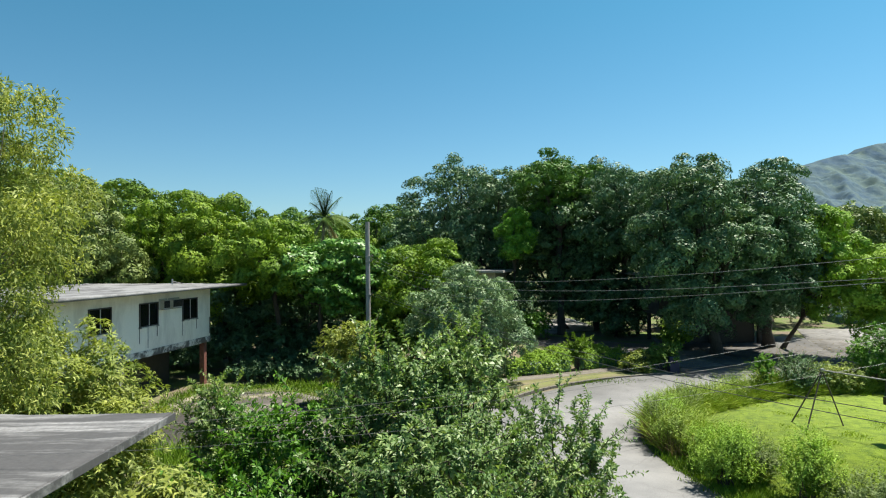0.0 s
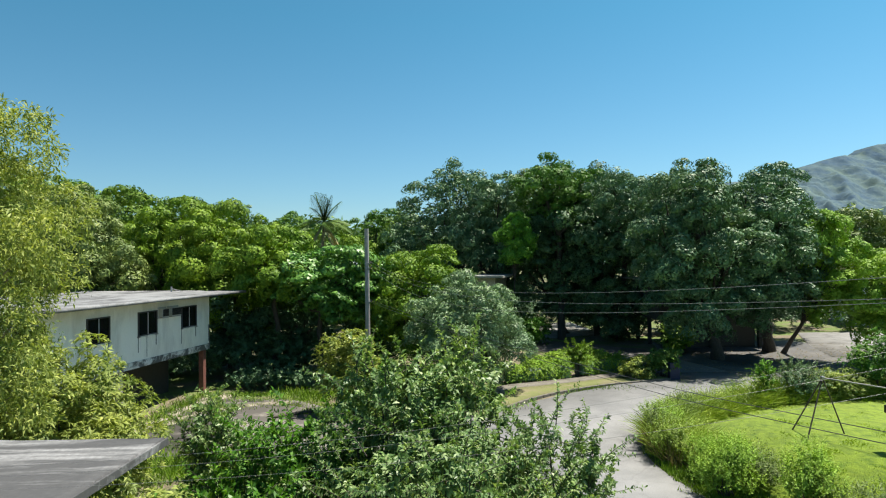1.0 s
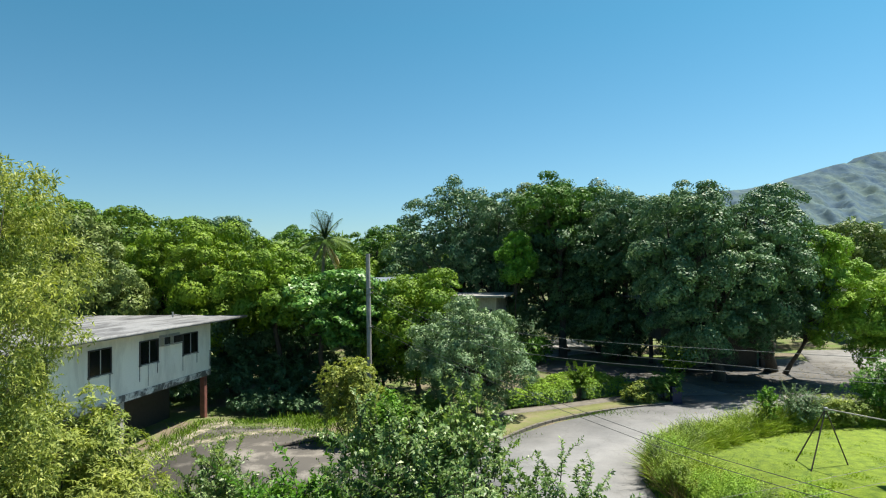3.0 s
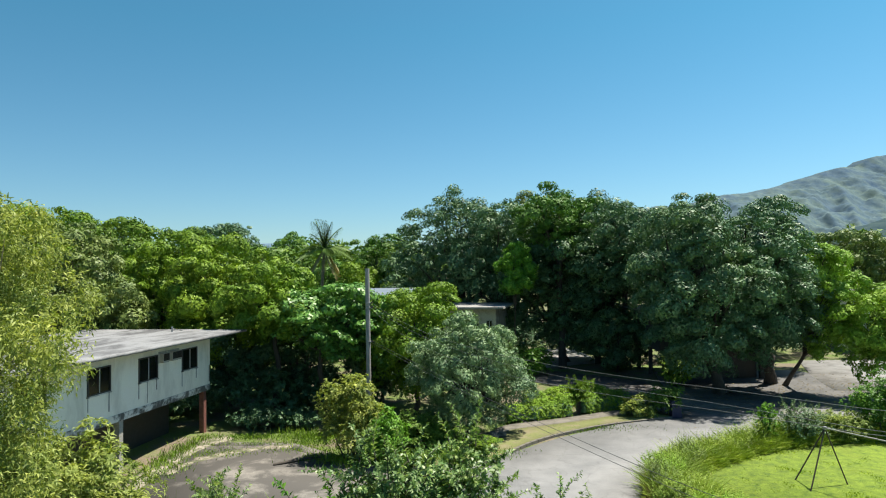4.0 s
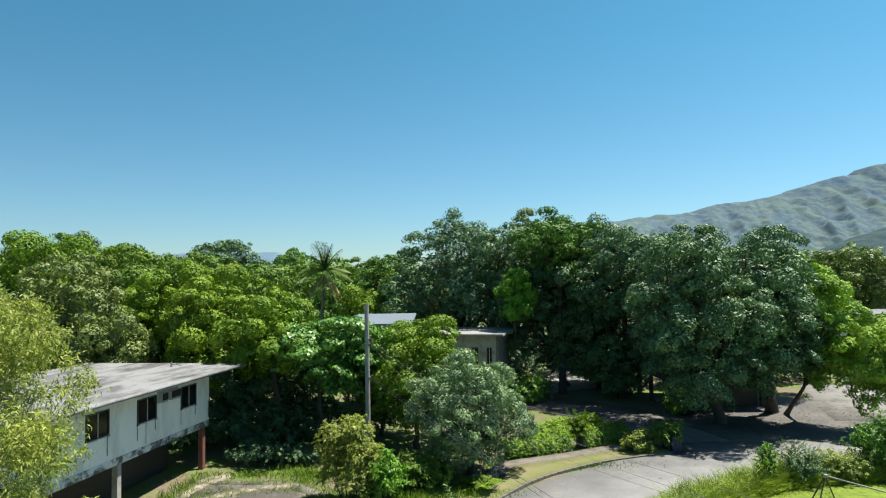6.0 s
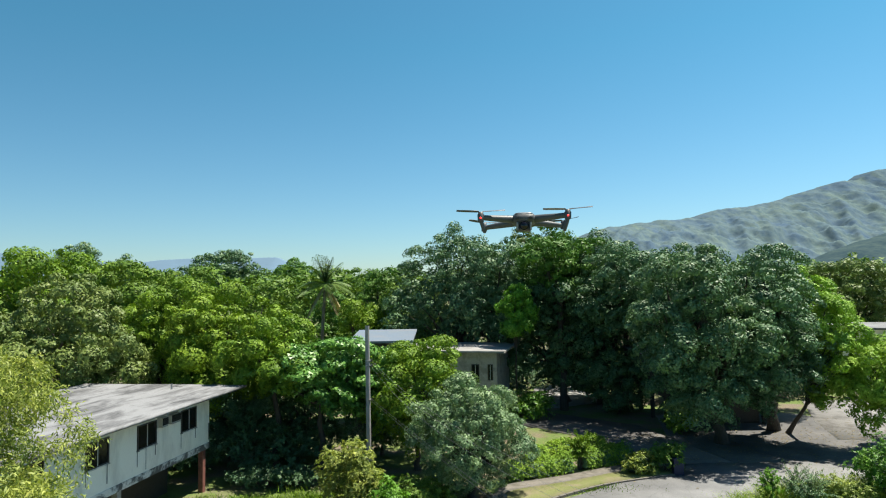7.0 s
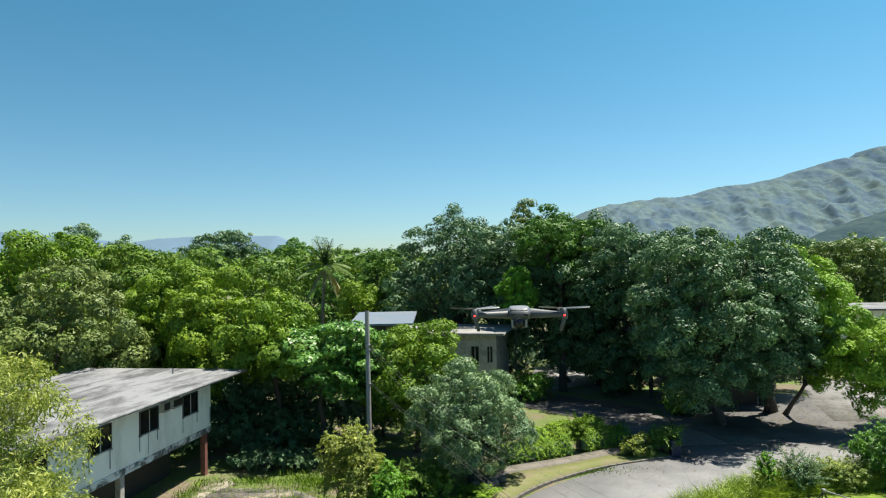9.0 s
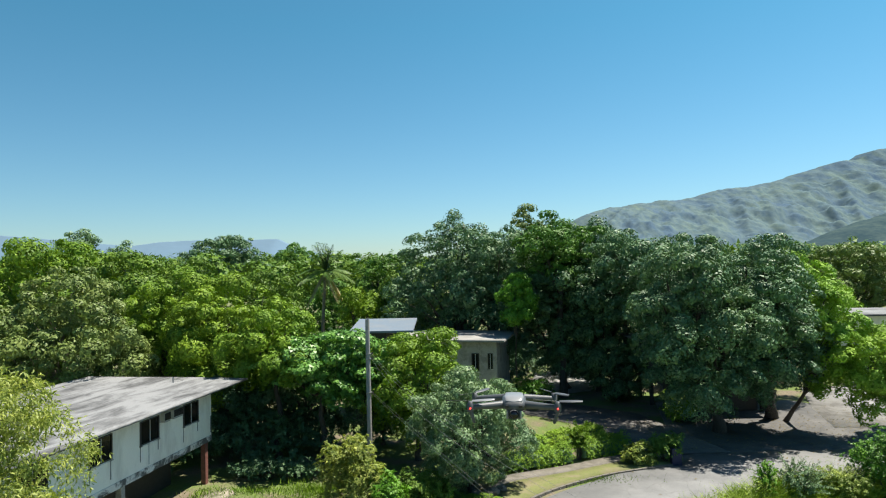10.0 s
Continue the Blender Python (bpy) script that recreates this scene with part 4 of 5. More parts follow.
tree(36, -7.2, 36.4, 7.3, 3.6, 3.5, 3.0, "layer", 24, 0.42, 8, 0.34, 0.18, 0.2, label="broad-leaved tree in flat layers beside the pole", flat=0.4, rise=2.2, clump=0.85, gap=1.2)
tree(38, -33.0, 52.0, 14.6, 2.0, 6.4, 5.0, "lime", 26, 0.74, 9, 0.5, 0.17, 0.3, label="large bright green tree in the back row", group="back row trees", clump=1.1)
tree(39, -26.2, 52.0, 12.9, 2.0, 5.6, 5.0, "broad", 22, 0.74, 9, 0.5, 0.17, 0.3, label="large green tree in the back row", group="back row trees", clump=1.1)
tree(40, -40.0, 46.0, 13.4, 2.0, 6.4, 5.0, "broad", 22, 0.74, 9, 0.5, 0.17, 0.3, label="large green tree in the back row", group="back row trees", clump=1.1)
tree(43, -4.6, 36.8, 6.85, 2.4, 2.2, 1.8, "layer", 12, 0.42, 8, 0.34, 0.18, 0.16, label="broad-leaved tree in flat layers beside the pole", flat=0.4, rise=1.8, clump=0.85, gap=1.2)
# middle
tree(41, -1.8, 36.4, 7.55, 0.5, 3.2, 2.6, "lime", 24, 0.38, 9, 0.26, 0.11, 0.18, label="yellow-green rounded tree beside the pole")
tree(42, 1.15, 31.2, 5.7, 0.4, 2.75, 2.6, "grey", 40, 0.28, 9, 0.19, 0.075, 0.2, label="round grey-green tree at the bend of the road", clump=0.38, rise=1.0, flat=0.8)
# far
tree(51, -40.0, 110.0, 17.0, 6.0, 7.5, 6.0, "mango", 18, 0.9, 8, 0.6, 0.26, 0.5, label="dark spreading tree far off", group="far trees")
tree(52, -27.0, 116.0, 15.8, 4.0, 6.5, 5.0, "mango_light", 18, 0.9, 8, 0.6, 0.24, 0.3, label="green tree far off behind the palm", group="far trees")
tree(53, -7.2, 70.8, 13.2, 1.0, 3.3, 3.6, "mango_light", 18, 0.65, 8, 0.5, 0.2, 0.3, label="light green tree beside the palm", group="far trees")
tree(61, -4.4, 68.6, 12.6, 1.0, 2.8, 3.0, "mango", 16, 0.65, 8, 0.5, 0.2, 0.3, label="dark green tree beside the tall lacy tree", group="far trees")
tree(62, -8.9, 63.9, 10.2, 1.0, 2.4, 2.4, "lime", 14, 0.55, 8, 0.42, 0.17, 0.26, label="yellow-green tree behind the metal roof", group="far trees")
tree(63, -14.2, 77.0, 9.2, 0.3, 4.2, 3.0, "mango_light", 18, 0.65, 8, 0.5, 0.2, 0.26, label="green tree beyond the palm", group="far trees")
tree(64, -21.5, 74.0, 10.6, 0.3, 4.6, 3.0, "broad", 18, 0.65, 8, 0.5, 0.2, 0.26, label="green tree beyond the yellow-green trees", group="far trees")
tree(54, -16.2, 99.0, 13.2, 2.0, 7.0, 4.6, "broad", 20, 0.9, 8, 0.6, 0.24, 0.3, label="green tree far off behind the palm", group="far trees")
tree(55, 54.0, 85.0, 12.6, 1.0, 8.0, 5.0, "dull", 22, 0.8, 8, 0.55, 0.22, 0.3, label="green tree beyond the white house", group="far trees")
tree(56, 40.0, 76.0, 11.4, 1.0, 7.0, 5.0, "pale", 20, 0.75, 8, 0.55, 0.22, 0.3, label="green tree beyond the drive", group="far trees")
tree(57, 11.4, 95.0, 20.2, 12.0, 2.8, 2.6, "dull", 12, 0.8, 7, 0.5, 0.2, 0.35, label="tall thin-crowned tree above the others", group="far trees")
tree(58, -53.2, 90.0, 18.2, 9.0, 3.2, 3.0, "grey", 12, 0.8, 7, 0.5, 0.2, 0.35, label="tall thin-crowned tree above the others", group="far trees")
tree(59, -46.6, 90.0, 16.2, 9.0, 2.2, 2.4, "grey", 10, 0.8, 7, 0.5, 0.2, 0.3, label="tall thin-crowned tree above the others", group="far trees")
tree(60, -4.6, 66.0, 11.0, 1.0, 4.2, 3.0, "broad", 18, 0.6, 8, 0.44, 0.19, 0.28, label="green tree between the houses", group="far trees")


def far_woods():
    """Woods in the distance: many small crowns in one mass."""
    rng = np.random.default_rng(77)
    pieces = []
    for _ in range(430):
        y = 88 + 330 * rng.random() ** 1.5
        x = rng.uniform(-1.0, 1.05) * (y * 0.85 + 20)
        top = rng.uniform(11.2, 14.4) + (y - 95) * 0.024
        r = rng.uniform(3.5, 6.5)
        c, rr = lobes_of(rng, (x, y, top - r * 0.8), (r, r, r * 0.8), 6)
        p, d = shell(rng, c, rr, 1.5 + y * 0.003)
        pieces.append(rosettes(rng, p, d, 6, 0.8 + y * 0.002, 0.4 + y * 0.001, small=True))
    v, f = joined(pieces)
    return tagged(new("far_woods", raw_mesh("far_woods", v, f, LEAF["broad"])), "distant green woods below the hills", "woods", kind="stuff")


far_woods()


def undergrowth():
    """Shaded thicket under and between the trees."""
    rng = np.random.default_rng(78)
    pieces = []
    spots = [(-24, 36.5, 9, 2.5, 3.0), (-14, 39, 8, 2, 3.4), (-6, 38, 5, 1.5, 2.6), (12, 58, 8, 1.5, 2.6), (2, 62, 8, 2, 3.0), (-10, 60, 12, 4, 4.0), (-30, 48, 16, 3, 4.5), (40, 44, 4, 4, 2.2), (16, 57, 7, 1.5, 3.4), (8.0, 65.0, 6, 4.0, 4.4), (14.0, 62.0, 4, 3.0, 4.2), (11.0, 62.0, 3.5, 3.0, 4.0), (11.0, 63.5, 3.5, 3.0, 4.6), (5.5, 60.5, 2.5, 2.5, 3.6), (-18, 36.2, 6, 1.4, 2.6), (-9, 35.4, 5, 1.0, 1.8), (-20, 33, 5, 4, 1.4), (-15.5, 36.4, 3, 1.0, 2.2), (-7.5, 37.5, 5, 1.2, 2.8), (6, 57, 5, 2.0, 3.0), (-11, 38.4, 5, 1.4, 3.6), (-3.0, 39.5, 4, 1.4, 3.4), (-13.5, 35.6, 3, 1.0, 2.4), (-21.0, 27.0, 2.0, 7.0, 2.0), (-16.0, 35.2, 4, 1.0, 2.2), (-14.5, 40.5, 5, 1.5, 3.6), (-17.2, 36.8, 4, 1.4, 2.0), (-18.0, 33.6, 3, 1.4, 1.2), (36.0, 56.0, 7, 1.5, 2.8), (41.0, 58.5, 6, 1.5, 3.2), (29.0, 59.0, 8, 4.0, 4.6), (22.5, 60.0, 6, 3.0, 4.2), (39.0, 55.2, 4, 2.0, 2.8), (-16.0, 72.0, 7, 4.0, 5.0), (-20.0, 64.0, 6, 3.0, 4.5)]
    for cx, cy, sx, sy, h in spots:
        for _ in range(int(sx * sy * 0.9)):
            x, y = cx + rng.normal(0, sx * 0.5), cy + rng.normal(0, sy * 0.5)
            r = rng.uniform(0.7, 1.4)
            c, rr = lobes_of(rng, (x, y, h * 0.4), (r, r, h * 0.45 * rng.uniform(0.5, 1.1)), 4)
            p, d = shell(rng, c, rr, 0.55)
            pieces.append(rosettes(rng, p, d, 11, 0.28, 0.12, small=True))
    v, f = joined(pieces)
    return tagged(new("undergrowth", raw_mesh("undergrowth", v, f, LEAF["mango"])), "dark green undergrowth beneath the trees", "undergrowth", kind="stuff")


undergrowth()


def palm(x, y, z, spread):
    """A coconut palm with a ringed trunk, fronds and hanging dead fronds."""
    rng = np.random.default_rng(90)
    t = thing("palm", "coconut palm with upright and hanging brown fronds", "palm tree", (x, y, 0))
    s = np.linspace(0, 1, 10)
    tube("trunk", np.c_[0.5 * s**2, 0 * s, z * s - 0.2], 0.2 - 0.06 * s, PALE_BARK, t)
    head = np.array([0.5, 0, z - 0.2])
    for k in range(30):
        dead = k >= 25
        a = k * 2.4 + rng.uniform(-0.3, 0.3)
        el = (rng.uniform(1.0, 1.5) if k < 16 else rng.uniform(0.1, 0.8)) if not dead else rng.uniform(-1.3, -0.8)
        d = np.array([math.cos(a) * math.cos(el), math.sin(a) * math.cos(el), math.sin(el)])
        ln = spread * (rng.uniform(0.75, 1.1) if not dead else rng.uniform(0.6, 0.95))
        q = np.linspace(0, 1, 26)[:, None]
        rib = head + d * ln * q - np.array([0, 0, 1]) * ln * (0.05 + 0.5 * math.cos(el)) * q**2
        tang = unit(np.gradient(rib, axis=0))
        side = unit(np.cross(tang, [0, 0, 1.0]) + 1e-4)
        base = np.repeat(rib[2:], 2, 0)
        sgn = np.tile([1.0, -1.0], len(rib) - 2)[:, None]
        axis = np.repeat(side[2:], 2, 0) * sgn + np.repeat(tang[2:], 2, 0) * 0.6 - [0, 0, 0.35]
        leafs = blades(base, axis, np.tile([[0, 0, 1.0]], (len(base), 1)), ln * 0.3 * np.repeat(np.sin(np.pi * (0.12 + 0.8 * q[2:, 0])), 2), 0.11)
        v, f = joined([tube_arrays(rib, 0.035 * (1.1 - q[:, 0]), 4), leafs])
        part("frond", raw_mesh("frond", v, f, LEAF["straw" if dead else "palm"]), None, t, "dead brown hanging frond" if dead else "")
    return t


palm(-13.4, 66.3, 10.9, 3.7)


# ---------------------------------------------------------------- shrubs
def shrub(seed, x, y, top, low, rx, ry, leaf, lobes, spacing, leaves, length, width, label, style="sprig", group="", z=0.0, depth=0.4, stems=9, share=(0.36, 0.52), reach=0.68):
    """A shrub: several stems from the ground and leafy masses over them."""
    rng = np.random.default_rng(seed)
    t = thing("shrub", label, "shrub", (x, y, z), 0, group)
    half = (top - low) / 2
    c, r = lobes_of(rng, (0, 0, low + half), (rx, ry, half), lobes, share, -0.7, reach)
    over = (c[:, 2] + r[:, 2]).max() - top
    c[:, 2] -= max(over, 0) * (c[:, 2] - low) / (top - low)
    pieces = []
    for e in c[: min(stems, len(c))]:
        s = np.linspace(0, 1, 6)[:, None]
        foot = np.array([e[0] * 0.25, e[1] * 0.25, -0.15])
        line = foot + (e - foot) * s
        line[1:-1] += rng.normal(0, 0.05 * top, (4, 3)) * 0.4
        pieces.append(tube_arrays(line, (0.02 + 0.006 * top) * (1.15 - s[:, 0]), 5))
    head = spacing * 1.5
    p, d = shell(rng, c, r, head * 1.45, depth=depth)
    if style == "spray":
        pick = rng.permutation(len(p))[: int(len(p) * 0.95)]
        (v, f), twigs = sprays(rng, p[pick], d[pick], leaves * 5, spacing * 4.2, length, width)
        pieces.append(twigs)
    else:
        p, d = clumps(rng, p, d, head, 6)
        if style == "sprig":
            v, f = sprigs(rng, p, d, leaves, length * 4.0, length, width)
        elif style == "hang":
            v, f = hangers(rng, p, d, leaves, length, width)
        else:
            v, f = rosettes(rng, p, d, leaves, length, width)
    q, e = shell(rng, c, r * 0.66, length * 1.05, depth=0.2)
    v, f = joined([(v, f), rosettes(rng, q, e, 5, length * 1.05, length * 0.4)])
    part("foliage", raw_mesh("foliage", v, f, LEAF[leaf]), None, t)
    v, f = joined(pieces)
    part("stem", raw_mesh("stem", v, f, BARK, True), None, t)
    return t


# close to the camera
BUSH = "large small-leaved shrub with upright shoots by the road"
shrub(101, -0.9, 11.6, 5.25, 0.3, 1.25, 1.3, "bush", 18, 0.2, 9, 0.125, 0.056, BUSH, "spray", share=(0.2, 0.34), stems=20, reach=0.74)
shrub(109, 0.5, 11.9, 4.9, 0.3, 1.35, 1.3, "bush", 18, 0.2, 9, 0.125, 0.056, BUSH, "spray", share=(0.2, 0.34), stems=20, reach=0.74)
shrub(110, -0.3, 10.1, 4.0, 0.3, 1.6, 1.3, "bush", 20, 0.2, 9, 0.115, 0.048, "sprawling small-leaved shrub with upright shoots", "spray", share=(0.2, 0.34), stems=20, reach=0.74)
shrub(99, -0.2, 8.5, 3.1, 0.2, 1.8, 1.2, "bush", 20, 0.19, 9, 0.105, 0.044, "low sprawling small-leaved shrub beneath the wires", "spray", share=(0.22, 0.36), stems=16)
shrub(102, 1.95, 11.7, 3.7, 0.3, 1.15, 1.1, "bush", 14, 0.18, 10, 0.115, 0.05, "small-leaved shrub with outstretched twigs over the road", "spray", share=(0.16, 0.28), stems=14, reach=0.8)
shrub(98, 1.75, 10.2, 2.8, 0.2, 1.1, 1.0, "bush", 12, 0.18, 10, 0.115, 0.05, "low small-leaved shrub at the road's edge", "spray", share=(0.18, 0.3), stems=14, reach=0.8)
shrub(103, -3.1, 11.8, 3.9, 0.2, 1.45, 1.2, "fresh", 18, 0.2, 7, 0.15, 0.062, "deep green leafy shrub beside the flat roof", "spray", share=(0.26, 0.42), stems=12)
shrub(108, -2.6, 9.4, 3.1, 0.2, 1.5, 1.4, "fresh", 18, 0.2, 7, 0.14, 0.058, "deep green shrub below the edge of the flat roof", "spray", share=(0.26, 0.42), stems=12)
shrub(104, -4.45, 12.5, 4.4, 0.4, 0.65, 0.6, "bush", 16, 0.18, 9, 0.11, 0.045, "light green feathery shrub beside the flat roof", "spray", share=(0.2, 0.34), stems=12, reach=0.74)
shrub(100, -3.75, 8.7, 3.75, 0.2, 0.95, 0.9, "olive", 16, 0.18, 11, 0.13, 0.042, "yellow-green shrub below the edge of the flat roof", "rosette", share=(0.26, 0.4), stems=10)
shrub(105, -6.75, 12.4, 5.0, 0.3, 1.35, 1.3, "olive", 26, 0.2, 12, 0.15, 0.036, "yellow-green narrow-leaved shrub behind the flat roof", "rosette", share=(0.26, 0.42), stems=12)
shrub(106, -8.8, 12.6, 5.0, 0.3, 1.6, 1.3, "olive", 26, 0.2, 12, 0.15, 0.036, "yellow-green narrow-leaved shrub behind the flat roof", "rosette", share=(0.26, 0.42), stems=10)
tree(107, -9.9, 12.2, 9.8, 2.6, 2.05, 1.8, "olive", 40, 0.22, 11, 0.115, 0.03, 0.07, style="hang", label="tall olive-green tree with narrow drooping leaves", bark=PALE_BARK, share=(0.2, 0.36), lean=(1.75, -1.5), depth=0.6, reach=0.76, skirt=0.0, clump=0.3, density=2.1)
# by the pole
shrub(111, -4.2, 27.6, 3.65, 0.0, 1.3, 1.2, "olive", 20, 0.24, 10, 0.13, 0.055, "pale green bushy shrub in front of the pole", "rosette")
shrub(112, -2.8, 27.0, 2.35, 0.1, 0.8, 0.8, "spring", 12, 0.24, 9, 0.16, 0.07, "bright green shrub in front of the pole", "rosette")
shrub(113, -1.6, 29.4, 1.5, 0.0, 2.0, 0.9, "broad", 14, 0.26, 8, 0.16, 0.06, "low dark green shrub beneath the round tree", "rosette")
shrub(114, 20.2, 29.6, 3.0, 0.1, 1.6, 1.3, "fresh", 16, 0.24, 10, 0.12, 0.05, "deep green shrub by the lawn's far edge", "rosette")
shrub(115, 18.0, 29.5, 1.4, 0.0, 1.2, 0.8, "olive", 12, 0.25, 9, 0.13, 0.045, "low yellow-olive shrub by the lawn's far edge", "rosette")
shrub(128, 15.6, 28.9, 1.55, 0.0, 0.95, 0.6, "grey", 12, 0.2, 9, 0.11, 0.04, "pale grey-green weeds by the lawn's far edge", "spray", share=(0.2, 0.34), stems=10)
shrub(116, 9.0, 16.2, 1.8, 0.0, 0.55, 0.55, "pale", 10, 0.15, 9, 0.085, 0.038, "light green upright shrub at the lawn's corner")
shrub(117, 9.9, 15.2, 1.1, 0.0, 0.8, 0.7, "dull", 10, 0.15, 8, 0.075, 0.03, "brownish half-dry shrub at the lawn's corner")
shrub(118, 7.6, 17.6, 1.4, 0.0, 0.75, 0.75, "pale", 11, 0.15, 9, 0.08, 0.036, "green shrub in the tall grass by the road")
shrub(127, 8.3, 18.8, 1.15, 0.0, 0.7, 0.8, "pale", 10, 0.15, 9, 0.08, 0.034, "low light green shrub between tall grass and lawn")
shrub(119, 14.1, 28.7, 1.95, 0.0, 0.36, 0.36, "spring", 8, 0.1, 7, 0.11, 0.055, "bright green sapling at the lawn's far edge", "spray", share=(0.25, 0.4))
shrub(120, 10.2, 34.6, 1.05, 0.0, 0.65, 0.55, "olive", 9, 0.22, 10, 0.18, 0.08, "pale yellow-green plant at the kerb", "rosette")
shrub(121, 11.8, 35.2, 1.45, 0.0, 0.8, 0.7, "broad", 10, 0.25, 8, 0.18, 0.07, "dark green shrub beside the kerb", "rosette")
shrub(122, 7.2, 36.0, 1.85, 0.2, 0.45, 0.4, "lime", 6, 0.2, 8, 0.2, 0.06, "light green leafy plant between the hedges", "spray", share=(0.2, 0.35))
shrub(123, 15.8, 44.3, 1.7, 0.0, 1.2, 0.8, "lime", 10, 0.35, 8, 0.26, 0.1, "yellow-green shrub beneath the mango trees", "rosette")
shrub(124, -9.4, 33.6, 0.9, 0.0, 2.4, 0.8, "mango", 12, 0.25, 9, 0.13, 0.05, "low shaded plants beside the stilt house", "rosette")
shrub(125, 6.4, 49.6, 1.9, 0.0, 1.6, 1.2, "fresh", 10, 0.4, 8, 0.3, 0.1, "bright green shrub in front of the grey house", "rosette")


# bushes along the road side of the belt of grass
for n, (y, top, leaf) in enumerate(((16.4, 1.0, "lime"), (17.9, 1.15, "dull"), (19.3, 1.05, "pale"), (20.7, 1.25, "grass"), (22.1, 1.2, "dull"), (23.4, 1.15, "pale"), (24.7, 1.0, "grass"), (25.9, 0.9, "dull"))):
    x = float(np.interp(y, inner[:40, 1], inner[:40, 0])) + 0.62 + 0.4 * max(20.2 - y, 0)
    shrub(150 + n, x, y, top, 0.0, 0.6, 0.75, leaf, 9, 0.15, 8, 0.075, 0.03, "light green bushy growth between tall grass and road", group="bushes round the lawn", stems=6)


def fern(seed, x, y, z, spread, label):
    """Arching fronds from one crown."""
    rng = np.random.default_rng(seed)
    t = thing("fern", label, "fern", (x, y, z))
    for k in range(13):
        a, el = k * 2.4, rng.uniform(0.5, 1.2)
        d = np.array([math.cos(a) * math.cos(el), math.sin(a) * math.cos(el), math.sin(el)])
        q = np.linspace(0, 1, 14)[:, None]
        rib = np.array([0, 0, 0.05]) + d * spread * q - np.array([0, 0, spread * 0.5]) * q**2
        tang = unit(np.gradient(rib, axis=0))
        side = unit(np.cross(tang, [0, 0, 1.0]))
        base = np.repeat(rib[1:], 2, 0)
        sgn = np.tile([1.0, -1.0], 13)[:, None]
        axis = np.repeat(side[1:], 2, 0) * sgn + np.repeat(tang[1:], 2, 0) * 0.5
        leafs = blades(base, axis, np.tile([[0, 0, 1.0]], (26, 1)), spread * 0.22 * np.repeat(np.sin(np.pi * (0.15 + 0.8 * q[1:, 0])), 2), 0.07)
        v, f = joined([tube_arrays(rib, 0.012 * (1.2 - q[:, 0]), 4), leafs])
        part("frond", raw_mesh("frond", v, f, LEAF["lime"]), None, t)
    return t


fern(131, 1.6, 28.5, 0.05, 1.3, "light green fern at the verge by the round tree")
fern(132, 0.9, 28.9, 0.05, 1.0, "light green fern at the verge by the round tree")


def hedge(seed, points, width, top, label):
    """A clipped hedge along a plan line."""
    rng = np.random.default_rng(seed)
    line = smooth_line(points, 30)
    t = thing("hedge", label, "hedge", (0, 0, 0), group="clipped hedges")
    step = np.linalg.norm(np.diff(line, axis=0), axis=1).sum()
    n = int(step * 420)
    k = rng.integers(0, 29, n)
    s = rng.random((n, 1))
    mid = line[k] + (line[k + 1] - line[k]) * s
    across = unit(np.c_[-(line[k + 1] - line[k])[:, 1], (line[k + 1] - line[k])[:, 0]])
    a = rng.uniform(0, np.pi, n)
    e = 0.75
    u = np.sign(np.cos(a)) * np.abs(np.cos(a)) ** e * width / 2
    w = np.abs(np.sin(a)) ** e * top * (1 + 0.16 * np.sin(mid[:, 0] * 3.1) + 0.1 * np.sin(mid[:, 0] * 7.3 + 1) + rng.normal(0, 0.06, n))
    p = np.c_[mid + across * u[:, None], np.maximum(w, 0.05)]
    d = unit(np.c_[across * np.cos(a)[:, None], np.sin(a)])
    v, f = rosettes(rng, p + rng.normal(0, 0.05, p.shape), d, 8, 0.085, 0.04)
    part("foliage", raw_mesh("foliage", v, f, LEAF["pale"]), None, t)
    feet = joined([tube_arrays([(q[0], q[1], -0.1), (q[0], q[1], top * 0.8)], [0.03, 0.015], 5) for q in line[::2]])
    part("stem", raw_mesh("stem", feet[0], feet[1], BARK, True), None, t)
    core = ribbon_block(line, width * 0.6, top * 0.7)
    part("core", raw_mesh("core", core[0], core[1], LEAF["mango"]), None, t)
    return t


def ribbon_block(line, width, top):
    d = np.gradient(line, axis=0)
    side = unit(np.c_[-d[:, 1], d[:, 0]]) * width / 2
    n = len(line)
    z0, z1 = np.full(n, 0.05), np.full(n, top)
    v = np.r_[np.c_[line + side, z0], np.c_[line - side, z0], np.c_[line + side * 0.8, z1], np.c_[line - side * 0.8, z1]]
    i = np.arange(n - 1)
    f = np.concatenate([np.stack([i + a, i + b, i + b + 1, i + a + 1], 1) for a, b in ((0, 2 * n), (2 * n, 3 * n), (3 * n, n))])
    f = np.r_[f, [[0, n, 3 * n, 2 * n], [n - 1, 3 * n - 1, 4 * n - 1, 2 * n - 1]]]
    return v, f


hedge(141, [(3.0, 34.2), (4.5, 34.7), (6.6, 35.5)], 1.1, 0.9, "bright green clipped hedge along the verge path")
hedge(142, [(7.3, 36.1), (8.8, 36.8), (10.2, 37.5)], 1.2, 1.0, "bright green clipped hedge along the verge path")
hedge(143, [(4.4, 37.0), (6.2, 38.2), (9.4, 40.0)], 1.0, 0.85, "dark green clipped hedge in the shade")


# ---------------------------------------------------------------- grass
def inside(line, x, y):
    """Whether points lie to the right of a plan line that runs away from the camera."""
    lx = np.interp(y, line[:, 1], line[:, 0])
    return x > lx


def set_back(y):
    """How far the tall growth stands back from the road, in belt widths: there is a strip of short grass at the near end."""
    return np.clip((20.2 - y) / 3.0, 0, 1) * 0.9


